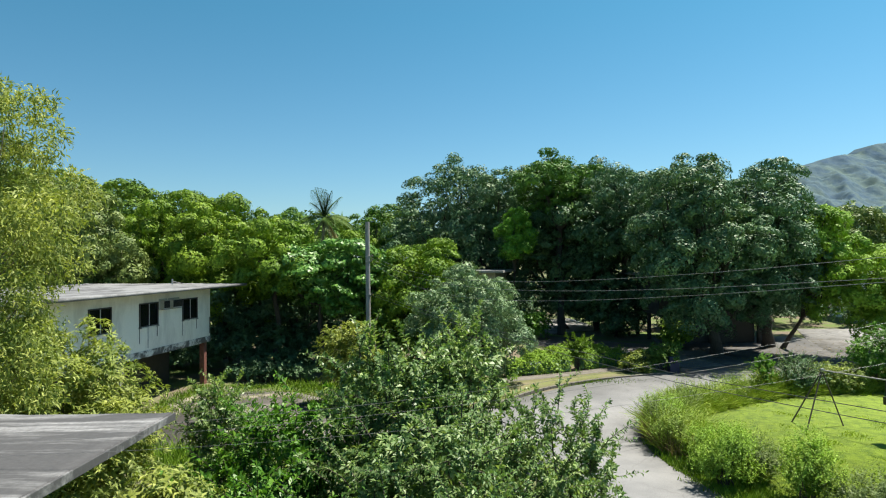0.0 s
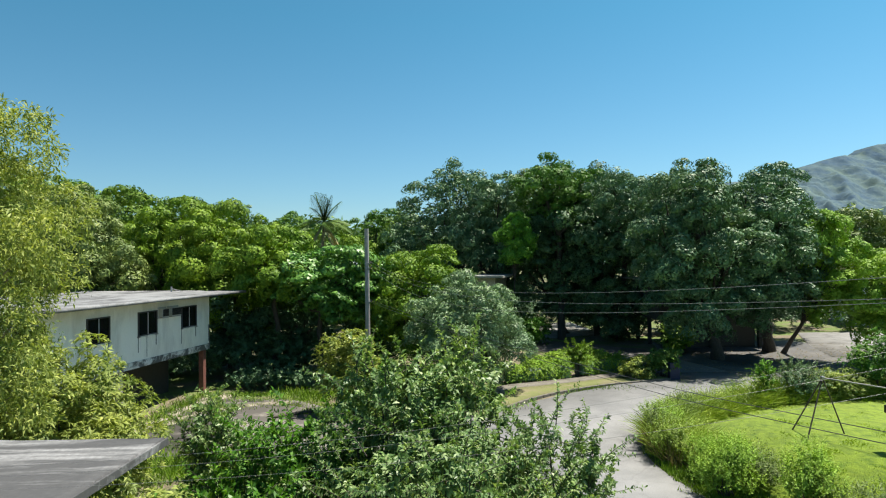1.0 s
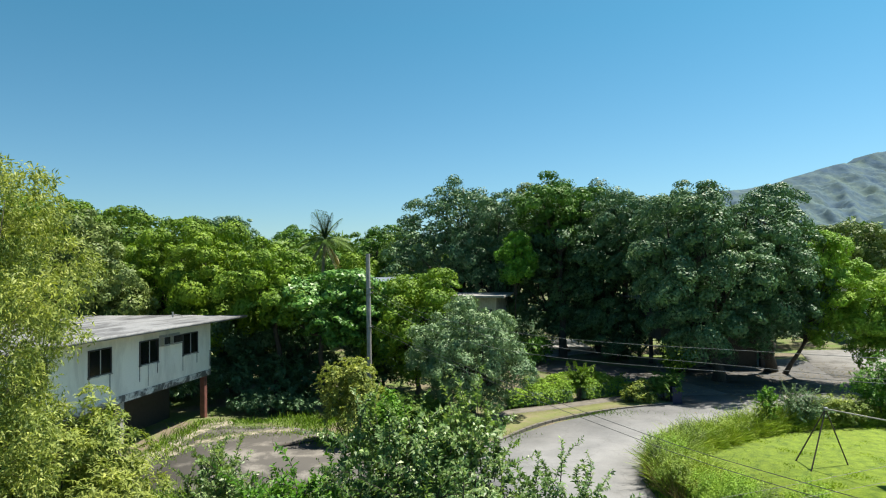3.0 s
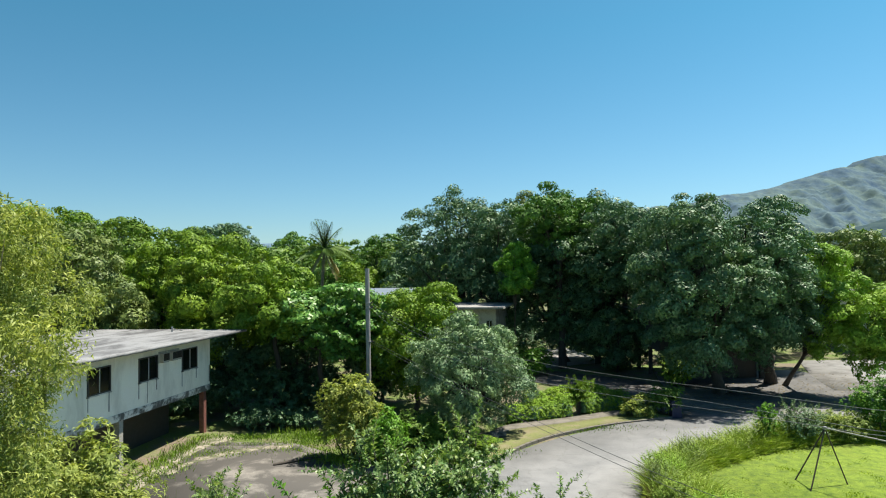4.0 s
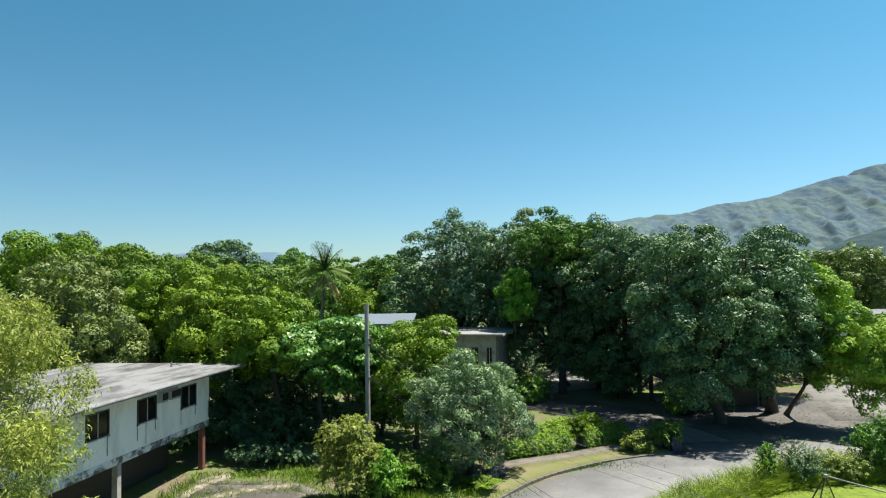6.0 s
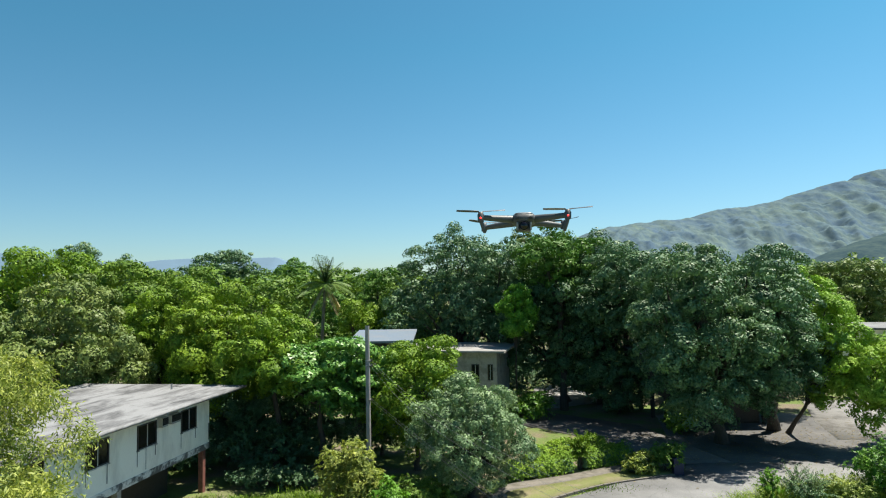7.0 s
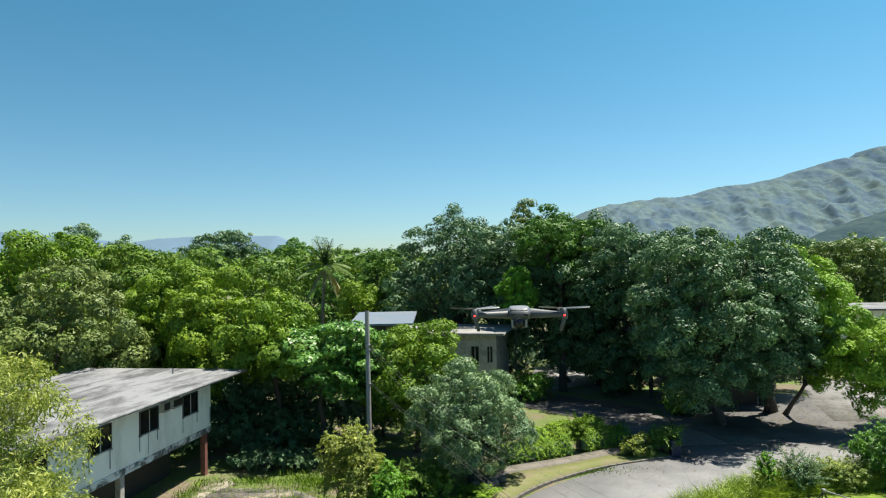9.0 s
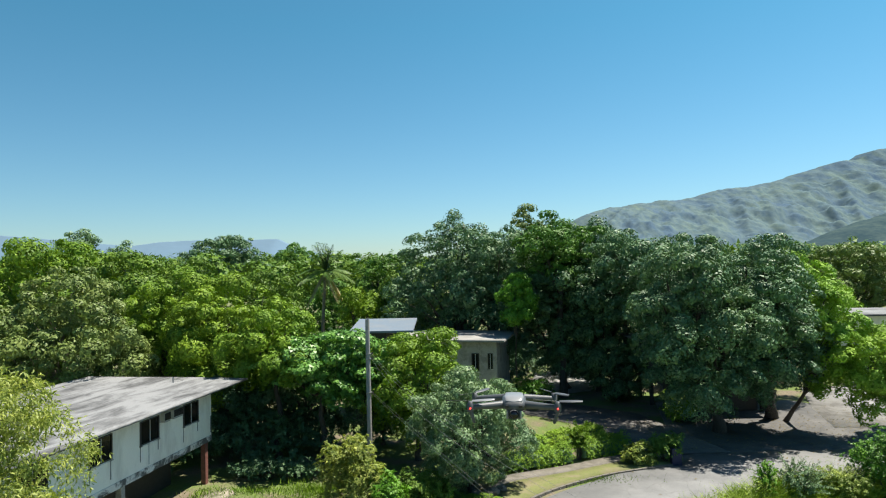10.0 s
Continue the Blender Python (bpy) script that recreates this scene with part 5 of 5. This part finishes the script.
def tall_grass():
    """Unmown grass in a belt between road and lawn."""
    rng = np.random.default_rng(201)
    tufts, each = 1700, 55
    k = rng.integers(6, 58, tufts)
    s = rng.random((tufts, 1))
    a, b = inner[k] + (inner[k + 1] - inner[k]) * s, LAWN_EDGE[k] + (LAWN_EDGE[k + 1] - LAWN_EDGE[k]) * s
    u = rng.random((tufts, 1)) ** 0.8 * 1.2 + 0.18 + set_back(a[:, 1:2])
    p = a + (b - a) * u
    keep = (p[:, 0] < 24) & (p[:, 1] < 31.5) & (p[:, 1] > 12.5)
    p, u = p[keep], u[keep] - set_back(a[keep, 1:2])
    bend = np.maximum(np.exp(-(((p[:, 1] - 21.5) / 4.0) ** 2)), 0.75 * (p[:, 1] > 24))
    high = (0.62 + 0.45 * bend) * np.clip(1.3 - u[:, 0] * 0.7, 0.3, 1.2) * rng.uniform(0.55, 1.25, len(p))
    wide = rng.uniform(0.35, 0.75, (len(p), 1))
    p, high, wide = np.repeat(p, each, 0), np.repeat(high, each), np.repeat(wide, each, 0)
    n = len(p)
    out = rng.normal(0, 1, (n, 2)) * wide
    foot = np.c_[p + out * 0.14, np.full(n, -0.02)]
    tall = high * rng.uniform(0.6, 1.2, n)
    axis = unit(np.c_[out * 0.75 + rng.normal(0, 0.1, (n, 2)), np.ones(n)])
    side = unit(np.cross(axis, rng.normal(0, 1, (n, 3))))
    w = rng.uniform(0.01, 0.022, (n, 1))
    h = tall[:, None]
    fall = np.c_[axis[:, :2] * 0.9, np.full(n, -0.3)]
    m1 = foot + axis * h * 0.62
    tip = foot + axis * h * 1.02 + fall * h * 0.4
    v = np.stack([foot - side * w, foot + side * w, m1 + side * w * 0.9, m1 - side * w * 0.9, tip + side * w * 0.15, tip - side * w * 0.15], 1).reshape(-1, 3)
    i = np.arange(n)[:, None] * 6
    f = np.concatenate([i + [[0, 1, 2, 3]], i + [[3, 2, 4, 5]]])
    return tagged(new("tall_grass", raw_mesh("tall_grass", v, f, LEAF["grass"])), "unmown tall yellow-green grass round the lawn", "grass", kind="stuff")


tall_grass()


def belt_weeds(seed, n, leaf, tall, label, long=0.075, wide=0.03):
    """Leafy weeds that stand in the tall grass."""
    rng = np.random.default_rng(seed)
    k = rng.integers(6, 57, n)
    s = rng.random((n, 1))
    a, b = inner[k] + (inner[k + 1] - inner[k]) * s, LAWN_EDGE[k] + (LAWN_EDGE[k + 1] - LAWN_EDGE[k]) * s
    p = a + (b - a) * (rng.uniform(0.08, 1.05, (n, 1)) + set_back(a[:, 1:2]))
    p = p[(p[:, 0] < 23) & (p[:, 1] > 13)]
    n = len(p)
    patch = np.array([noise.noise(Vector((q[0] * 0.8, q[1] * 0.8, seed))) for q in p])
    high = rng.uniform(0.5, 1.0, n) * tall * (1 + 0.7 * patch)
    pieces = []
    for q, h in zip(p, high):
        m = 7
        c = np.c_[q[0] + rng.normal(0, 0.14, m), q[1] + rng.normal(0, 0.14, m), rng.uniform(0.0, 0.7, m) * h]
        pieces.append(sprigs(rng, c, rng.normal(0, 0.5, (m, 3)) + [0, 0, 0.4], 9, 0.25 + 0.25 * h, long, wide))
    v, f = joined(pieces)
    return tagged(new("belt_weeds", raw_mesh("belt_weeds", v, f, LEAF[leaf])), label, "weeds", kind="stuff")


def dry_tufts():
    """Brown half-dead grass at the bend, on the road side of the belt."""
    rng = np.random.default_rng(208)
    n = 3000
    y = rng.normal(22.4, 0.9, n)
    x = np.interp(y, inner[:40, 1], inner[:40, 0]) + 0.3 + np.abs(rng.normal(0, 0.3, n))
    axis = np.c_[rng.normal(-0.15, 0.4, n), rng.normal(-0.1, 0.35, n), np.ones(n)]
    v, f = blades(np.c_[x, y, np.full(n, -0.03)], axis, rng.normal(0, 1, (n, 3)), rng.uniform(0.4, 1.05, n), 0.03, 0.25, small=True)
    return tagged(new("dry_grass", raw_mesh("dry_grass", v, f, LEAF["dry"])), "brown half-dead grass at the bend of the road", "grass", kind="stuff")


dry_tufts()
belt_weeds(205, 330, "lime", 1.3, "leafy green weeds standing in the tall grass")
belt_weeds(207, 420, "grass", 1.4, "pale tufts of seeding grass round the lawn", 0.2, 0.018)
belt_weeds(206, 300, "dull", 1.35, "dull grey-green weeds standing in the tall grass")


def short_grass():
    """Mown grass on the lawn, in uneven tufts."""
    rng = np.random.default_rng(202)
    n = 90000
    y = rng.uniform(11, 30, n)
    x = rng.uniform(7.5, 27, n)
    keep = inside(LAWN_EDGE, x, y)
    x, y = x[keep], y[keep]
    n = len(x)
    lump = np.array([noise.noise(Vector((a * 1.1, b * 1.1, 0))) for a, b in zip(x, y)]) * 2.2 - 0.5
    tuft = rng.random(n) < np.clip(lump * 0.8 + 0.4, 0.05, 1.0)
    x, y, lump, n = x[tuft], y[tuft], lump[tuft], int(tuft.sum())
    base = np.c_[x, y, np.full(n, 0.025)]
    axis = np.c_[rng.normal(0, 0.9, (n, 2)), np.ones(n)]
    ln = (0.05 + 0.16 * np.clip(lump, 0, 1.2)) * rng.uniform(0.6, 1.3, n)
    v, f = blades(base, axis, rng.normal(0, 1, (n, 3)), ln, 0.022, small=True)
    return tagged(new("lawn_grass", raw_mesh("lawn_grass", v, f, LEAF["lawn"])), "short bright green lawn grass", "grass", kind="stuff")


short_grass()


def rough_grass():
    """Weeds and grass beside the drive, the house and the verge."""
    rng = np.random.default_rng(203)
    pieces = []
    for cx, cy, sx, sy, count, high in ((-10.0, 31.6, 2.4, 0.5, 800, 0.2), (-10.4, 28.9, 1.4, 0.7, 700, 0.13), (-6.6, 29.3, 1.8, 0.5, 700, 0.14), (-11.6, 26.4, 0.7, 1.8, 600, 0.18), (-8.5, 30.3, 3.2, 0.3, 900, 0.14), (-5.6, 28.2, 0.8, 0.8, 500, 0.16), (-12.2, 30.4, 0.4, 1.6, 400, 0.22), (-6.2, 31.4, 1.8, 1.2, 1600, 0.34), (-12.4, 28.0, 0.5, 2.6, 700, 0.3), (-2.4, 27.4, 2.2, 0.8, 2200, 0.45),
                                        (5.6, 32.6, 3.0, 0.7, 2600, 0.13), (1.6, 28.6, 1.2, 1.0, 900, 0.14), (0.6, 28.2, 1.5, 0.7, 1200, 0.3), (-9.0, 20.2, 4.0, 1.2, 3000, 0.55), (-3.6, 20.2, 1.6, 0.8, 1000, 0.5),
                                        (4.8, 54.0, 1.8, 3.0, 1400, 0.5), (7.5, 18.0, 0.45, 2.0, 2600, 0.2), (8.1, 16.4, 0.6, 1.2, 2200, 0.2), (6.9, 20.3, 0.25, 1.6, 900, 0.22)):
        p = np.c_[rng.normal(cx, sx * 0.6, count), rng.normal(cy, sy * 0.6, count), np.full(count, -0.04)]
        axis = np.c_[rng.normal(0, 0.5, (count, 2)), np.ones(count)]
        pieces.append(blades(p, axis, rng.normal(0, 1, (count, 3)), high * rng.uniform(0.4, 1.3, count), 0.04, small=True))
    v, f = joined(pieces)
    return tagged(new("weeds", raw_mesh("weeds", v, f, LEAF["lime"])), "bright green weeds beside drive and house", "grass", kind="stuff")


rough_grass()


def litter():
    """Fallen leaves on the paved ground beneath the trees."""
    rng = np.random.default_rng(204)
    n = 1800
    x, y = rng.uniform(6, 30, n), rng.normal(41, 3.0, n)
    p = np.c_[x, y, np.full(n, 0.016)]
    axis = np.c_[rng.normal(0, 1, (n, 2)), np.zeros(n)]
    v, f = blades(p, axis, np.tile([[0, 0, 1.0]], (n, 1)) + rng.normal(0, 0.2, (n, 3)), rng.uniform(0.1, 0.2, n), 0.06, 0.0)
    return tagged(new("leaf_litter", raw_mesh("leaf_litter", v, f, LEAF["dry"])), "dry fallen leaves on the shaded road", "leaves", kind="stuff")


litter()


# ---------------------------------------------------------------- pole and wires
def utility_pole():
    p = thing("utility_pole", "weathered grey wooden utility pole among shrubs", "utility pole", (-4.15, 33.1, 0))
    s = np.linspace(0, 1, 8)
    tube("shaft", np.c_[-0.03 * s, 0 * s, -0.5 + 8.75 * s], 0.135 - 0.025 * s, WOODPOLE, p, 12)
    for z in (4.45, 6.2, 6.45):
        part("clamp", box(-0.13, 0.13, -0.13, 0.13, z - 0.025, z + 0.025, 0.01), STEEL, p)
        tube("insulator", [(0.14, -0.05, z), (0.2, -0.12, z + 0.02), (0.24, -0.16, z + 0.1)], [0.03, 0.045, 0.03], KERB, p)
    return p


utility_pole()


def wire(points, radius, material, label, group):
    """A sagging wire through three or more points."""
    p = np.asarray(points, float)
    y = np.linspace(0, 1, 40)
    s = np.r_[0, np.cumsum(np.linalg.norm(np.diff(p[:, :2], axis=0), axis=1))]
    s /= s[-1]
    coef = np.polyfit(s, p[:, 2], min(len(p) - 1, 3))
    line = np.c_[np.interp(y, s, p[:, 0]), np.interp(y, s, p[:, 1]), np.polyval(coef, y)]
    v, f = tube_arrays(line, np.full(40, radius), 5)
    o = new("wire", raw_mesh("wire", v, f, material, True))
    return tagged(o, label, "wire", group)


for z0, z1, z2, z3, z4 in ((6.55, 5.88, 6.045, 6.27, 7.15), (6.4, 5.65, 5.8, 6.03, 6.9), (6.25, 5.48, 5.7, 5.98, 6.9)):
    wire([(-4.0, 32.9, z0), (3.4, 12.6, z1), (4.43, 10.0, z2), (5.05, 7.6, z3), (9.1, -0.5, z4)], 0.0034, PALE_WIRE, "thin overhead wire strung from the utility pole", "pole wires")
for z0, z1, z2, z3 in ((4.55, 4.25, 4.33, 4.8), (4.45, 4.1, 4.18, 4.65)):
    wire([(-4.0, 32.9, z0), (4.1, 11.0, z1), (5.6, 8.0, z2), (9.6, 0.0, z3)], 0.006, WIRE, "black service cable strung from the utility pole", "pole wires")
for line in ([(-2.05, 4.99), (-1.35, 5.03), (1.5, 5.36), (2.8, 5.6), (3.54, 5.74)], [(-2.05, 4.91), (-1.1, 4.955), (1.85, 5.315), (3.05, 5.53)], [(-2.25, 4.79), (-0.85, 4.84), (0.1, 4.9), (1.75, 5.11), (3.4, 5.41)]):
    (a, b), (c, e) = line[0], line[-1]
    wire([(-9.0, 5.35, b + 0.06)] + [(x, 5.35, z) for x, z in line] + [(9.0, 5.35, e + 1.3)], 0.0012, PALE_WIRE, "thin pale wire crossing above the shrubs", "crossing wires")


# ---------------------------------------------------------------- swing
def swing():
    s = thing("swing_frame", "rusty pipe swing frame standing on the lawn", "swing", (0, 0, 0.03))
    head, end = (13.64, 23.46, 2.07), (15.9, 19.0, 2.07)
    for foot in ((12.87, 24.22, -0.08), (12.73, 22.93, -0.08), (14.49, 23.59, -0.08)):
        tube("leg", [foot, head], [0.026, 0.026], RUST, s)
    tube("top_bar", [head, (14.77, 21.23, 2.07), end], [0.026] * 3, POST, s)
    for foot in ((15.2, 18.6, -0.08), (16.8, 19.2, -0.08)):
        tube("leg", [foot, end], [0.026, 0.026], RUST, s)
    part("joint", box(13.58, 13.7, 23.4, 23.52, 2.01, 2.13, 0.02), STEEL, s)
    for x, y in ((14.62, 21.53), (14.85, 21.08)):
        tube("chain", [(x, y, 2.05), (x, y, 1.5)], [0.01, 0.01], RUST, s)
    part("seat", box(14.56, 14.92, 21.02, 21.6, 1.24, 1.52, 0.04), BLACK, s)
    return s


swing()

# ---------------------------------------------------------------- small things on the ground
bin_ = thing("bin", "dark blue plastic bin in tree shade by the kerb", "bin", (12.15, 34.6, 0.0))
part("body", box(-0.26, 0.26, -0.24, 0.24, 0.0, 0.82, 0.03), BLUE, bin_)
part("lid", box(-0.29, 0.29, -0.27, 0.27, 0.822, 0.9, 0.03), BLUE, bin_)
slab = tagged(new("concrete_slab", raw_mesh("concrete_slab", *tube_arrays([(0, 0, -0.1), (0, 0, 0.16), (0, 0, 0.2), (0, 0, 0.202)], [1.2, 1.2, 1.15, 0.01], 4), PALE_CONCRETE)), "pale concrete slab lying on shaded ground behind the stilt house", "concrete slab")
slab.location, slab.rotation_euler = (-16.9, 47.6, 0), (0, 0, 0.6)
pot = thing("planter", "reddish clay planter beneath the round tree", "planter", (-1.0, 30.2, 0.0))
v, f = tube_arrays([(0, 0, -0.05), (0, 0, 0.25), (0, 0, 0.62), (0, 0, 0.7), (0, 0, 0.66)], [0.26, 0.34, 0.42, 0.46, 0.36], 16)
part("body", raw_mesh("body", v, f, BRICK_RED, True), None, pot)
tagged(new("fallen_branch", raw_mesh("fallen_branch", *tube_arrays([(-7.4, 26.9, 0.03), (-6.7, 27.3, 0.06), (-6.2, 27.7, 0.04), (-5.6, 27.9, 0.03)], [0.05, 0.07, 0.06, 0.03], 7), BARK, True)), "dark fallen branch lying on the drive", "branch")


for n, (x, y, r) in enumerate(((2.0, 30.3, 0.32), (1.6, 29.9, 0.24), (2.5, 30.9, 0.22), (1.2, 30.4, 0.2))):
    rng = np.random.default_rng(300 + n)
    bm = bmesh.new()
    bmesh.ops.create_icosphere(bm, subdivisions=3, radius=r)
    for vert in bm.verts:
        vert.co *= 1 + 0.28 * noise.noise(vert.co * (2.2 / r) + Vector((n * 7.3, 0, 0)))
        vert.co.z *= 0.65
    me = bpy.data.meshes.new("rock")
    bm.to_mesh(me)
    bm.free()
    me.materials.append(KERB)
    rock = tagged(new("rock", me), "rough grey rock at the edge of the verge", "rock", "rocks on the verge")
    rock.location, rock.rotation_euler = (x, y, 0.08 + r * 0.4), (0, 0, n * 1.3)


# ---------------------------------------------------------------- drone
def hull(rings, sides=16):
    """A rounded body from cross-sections (y, half width, half height, centre height)."""
    pts = []
    a = np.linspace(0, 2 * np.pi, sides, endpoint=False)
    ca, sa = np.cos(a), np.sin(a)
    for y, w, h, z in rings:
        pts.append(np.c_[np.sign(ca) * np.abs(ca) ** 0.6 * w, np.full(sides, y), z + np.sign(sa) * np.abs(sa) ** 0.7 * h])
    v = np.concatenate(pts)
    n = len(rings)
    i, j = np.meshgrid(np.arange(n - 1), np.arange(sides), indexing="ij")
    p, q = i * sides + j, i * sides + (j + 1) % sides
    return v, np.stack([p, q, q + sides, p + sides], -1).reshape(-1, 4)


def drone():
    d = thing("drone", "grey four-rotor camera drone hovering in the air", "drone", (0.447, 2.1, 10.422), -6)
    v, f = hull([(-0.1, 0.001, 0.001, 0.0), (-0.098, 0.034, 0.014, 0.0), (-0.07, 0.042, 0.021, 0.002), (0.0, 0.045, 0.023, 0.002), (0.07, 0.039, 0.018, 0.0), (0.105, 0.028, 0.011, -0.002), (0.107, 0.001, 0.001, -0.002)])
    part("body", raw_mesh("body", v, f, SHELL, True), None, d)
    v, f = hull([(-0.094, 0.001, 0.001, 0.016), (-0.09, 0.03, 0.005, 0.017), (-0.03, 0.036, 0.009, 0.02), (0.04, 0.034, 0.007, 0.018), (0.07, 0.026, 0.004, 0.014), (0.072, 0.001, 0.001, 0.014)])
    part("top_cover", raw_mesh("top_cover", v, f, SHELL_LIGHT_SHEEN, True), None, d)
    for sx in (-1, 1):
        part("front_sensor", box(sx * 0.024 - 0.007, sx * 0.024 + 0.007, -0.103, -0.095, -0.004, 0.006, 0.002), BLACK, d)
    gimbal = part("gimbal", box(-0.026, 0.026, -0.094, -0.058, -0.046, -0.008, 0.01), SHELL, d)
    for sx in (-1, 1):
        part("gimbal_arm", box(sx * 0.0235 - 0.0035, sx * 0.0235 + 0.0035, -0.103, -0.07, -0.042, -0.014, 0.002), SHELL_LIGHT_SHEEN, gimbal)
    v, f = tube_arrays([(0, -0.09, -0.027), (0, -0.108, -0.027), (0, -0.108, -0.027)], [0.017, 0.017, 0.0135], 18)
    part("lens_ring", raw_mesh("lens_ring", v, f, SHELL_LIGHT_SHEEN, True), None, gimbal)
    v, f = tube_arrays([(0, -0.1, -0.027), (0, -0.1095, -0.027), (0, -0.11, -0.027)], [0.0132, 0.0132, 0.001], 16)
    part("lens", raw_mesh("lens", v, f, LENS, True), None, gimbal)
    for sx in (-1, 1):
        for sy in (-1, 1):
            tip = np.array([sx * 0.152, sy * 0.115 - 0.01, 0.004 if sy < 0 else -0.012])
            root = np.array([sx * 0.034, sy * 0.06, 0.0])
            s = np.linspace(0, 1, 7)[:, None]
            v, f = tube_arrays(root + (tip - root) * s, (0.015 - 0.006 * s[:, 0]), 10)
            arm = part("arm", raw_mesh("arm", v, f, SHELL, True), None, d)
            part("motor", raw_mesh("motor", *tube_arrays(tip + np.array([[0, 0, -0.014], [0, 0, 0.01], [0, 0, 0.013], [0, 0, 0.02], [0, 0, 0.0205]]), [0.011, 0.0125, 0.0095, 0.009, 0.001], 14), SHELL, True), None, arm)
            if sy < 0:
                part("landing_leg", raw_mesh("landing_leg", *tube_arrays(tip + np.array([[0, 0, -0.01], [-sx * 0.006, 0, -0.032], [-sx * 0.013, 0, -0.054], [-sx * 0.013, 0, -0.056]]), [0.0075, 0.0065, 0.0055, 0.003], 8), SHELL, True), None, arm)
                part("signal_light", raw_mesh("signal_light", *hull([(tip[1] - 0.019, 0.001, 0.001, 0), (tip[1] - 0.018, 0.003, 0.0025, 0), (tip[1] - 0.010, 0.0035, 0.003, 0)], 8), LED, True), None, arm, "red navigation light")
                arm.children[-1].location = (tip[0], 0, tip[2] - 0.002)
            turn = (0.12, 2.95, 0.9, 2.2)[(sx > 0) + 2 * (sy > 0)]
            for k in range(2):
                a = turn + k * math.pi
                u, w = np.array([math.cos(a), math.sin(a), 0.0]), np.array([-math.sin(a), math.cos(a), 0.0])
                q = np.linspace(0, 1, 8)
                wide = 0.008 * np.sin(np.pi * (0.12 + 0.8 * q)) + 0.0015
                mid = tip + np.array([0, 0, 0.022]) + u * (0.006 + 0.08 * q[:, None]) + np.array([0, 0, 0.004]) * q[:, None]
                lift = np.array([0, 0, 0.0022])
                v = np.concatenate([mid - w * wide[:, None] - lift, mid + w * wide[:, None] + lift, mid + w * wide[:, None] + lift - [0, 0, 0.0012], mid - w * wide[:, None] - lift - [0, 0, 0.0012]])
                i = np.arange(7)
                f = np.concatenate([np.stack([i + x, i + y, i + y + 1, i + x + 1], 1) for x, y in ((0, 8), (8, 16), (16, 24), (24, 0))])
                # Inner blade of each front rotor is coloured lighter, as if catching light.
                part("propeller_blade", raw_mesh("propeller_blade", v, f, SHELL_LIGHT_SHEEN if sy < 0 and abs(math.cos(a) + sx) < 1 else SHELL), None, arm)
    d.scale = (0.885, 0.885, 0.885)
    return d


drone()
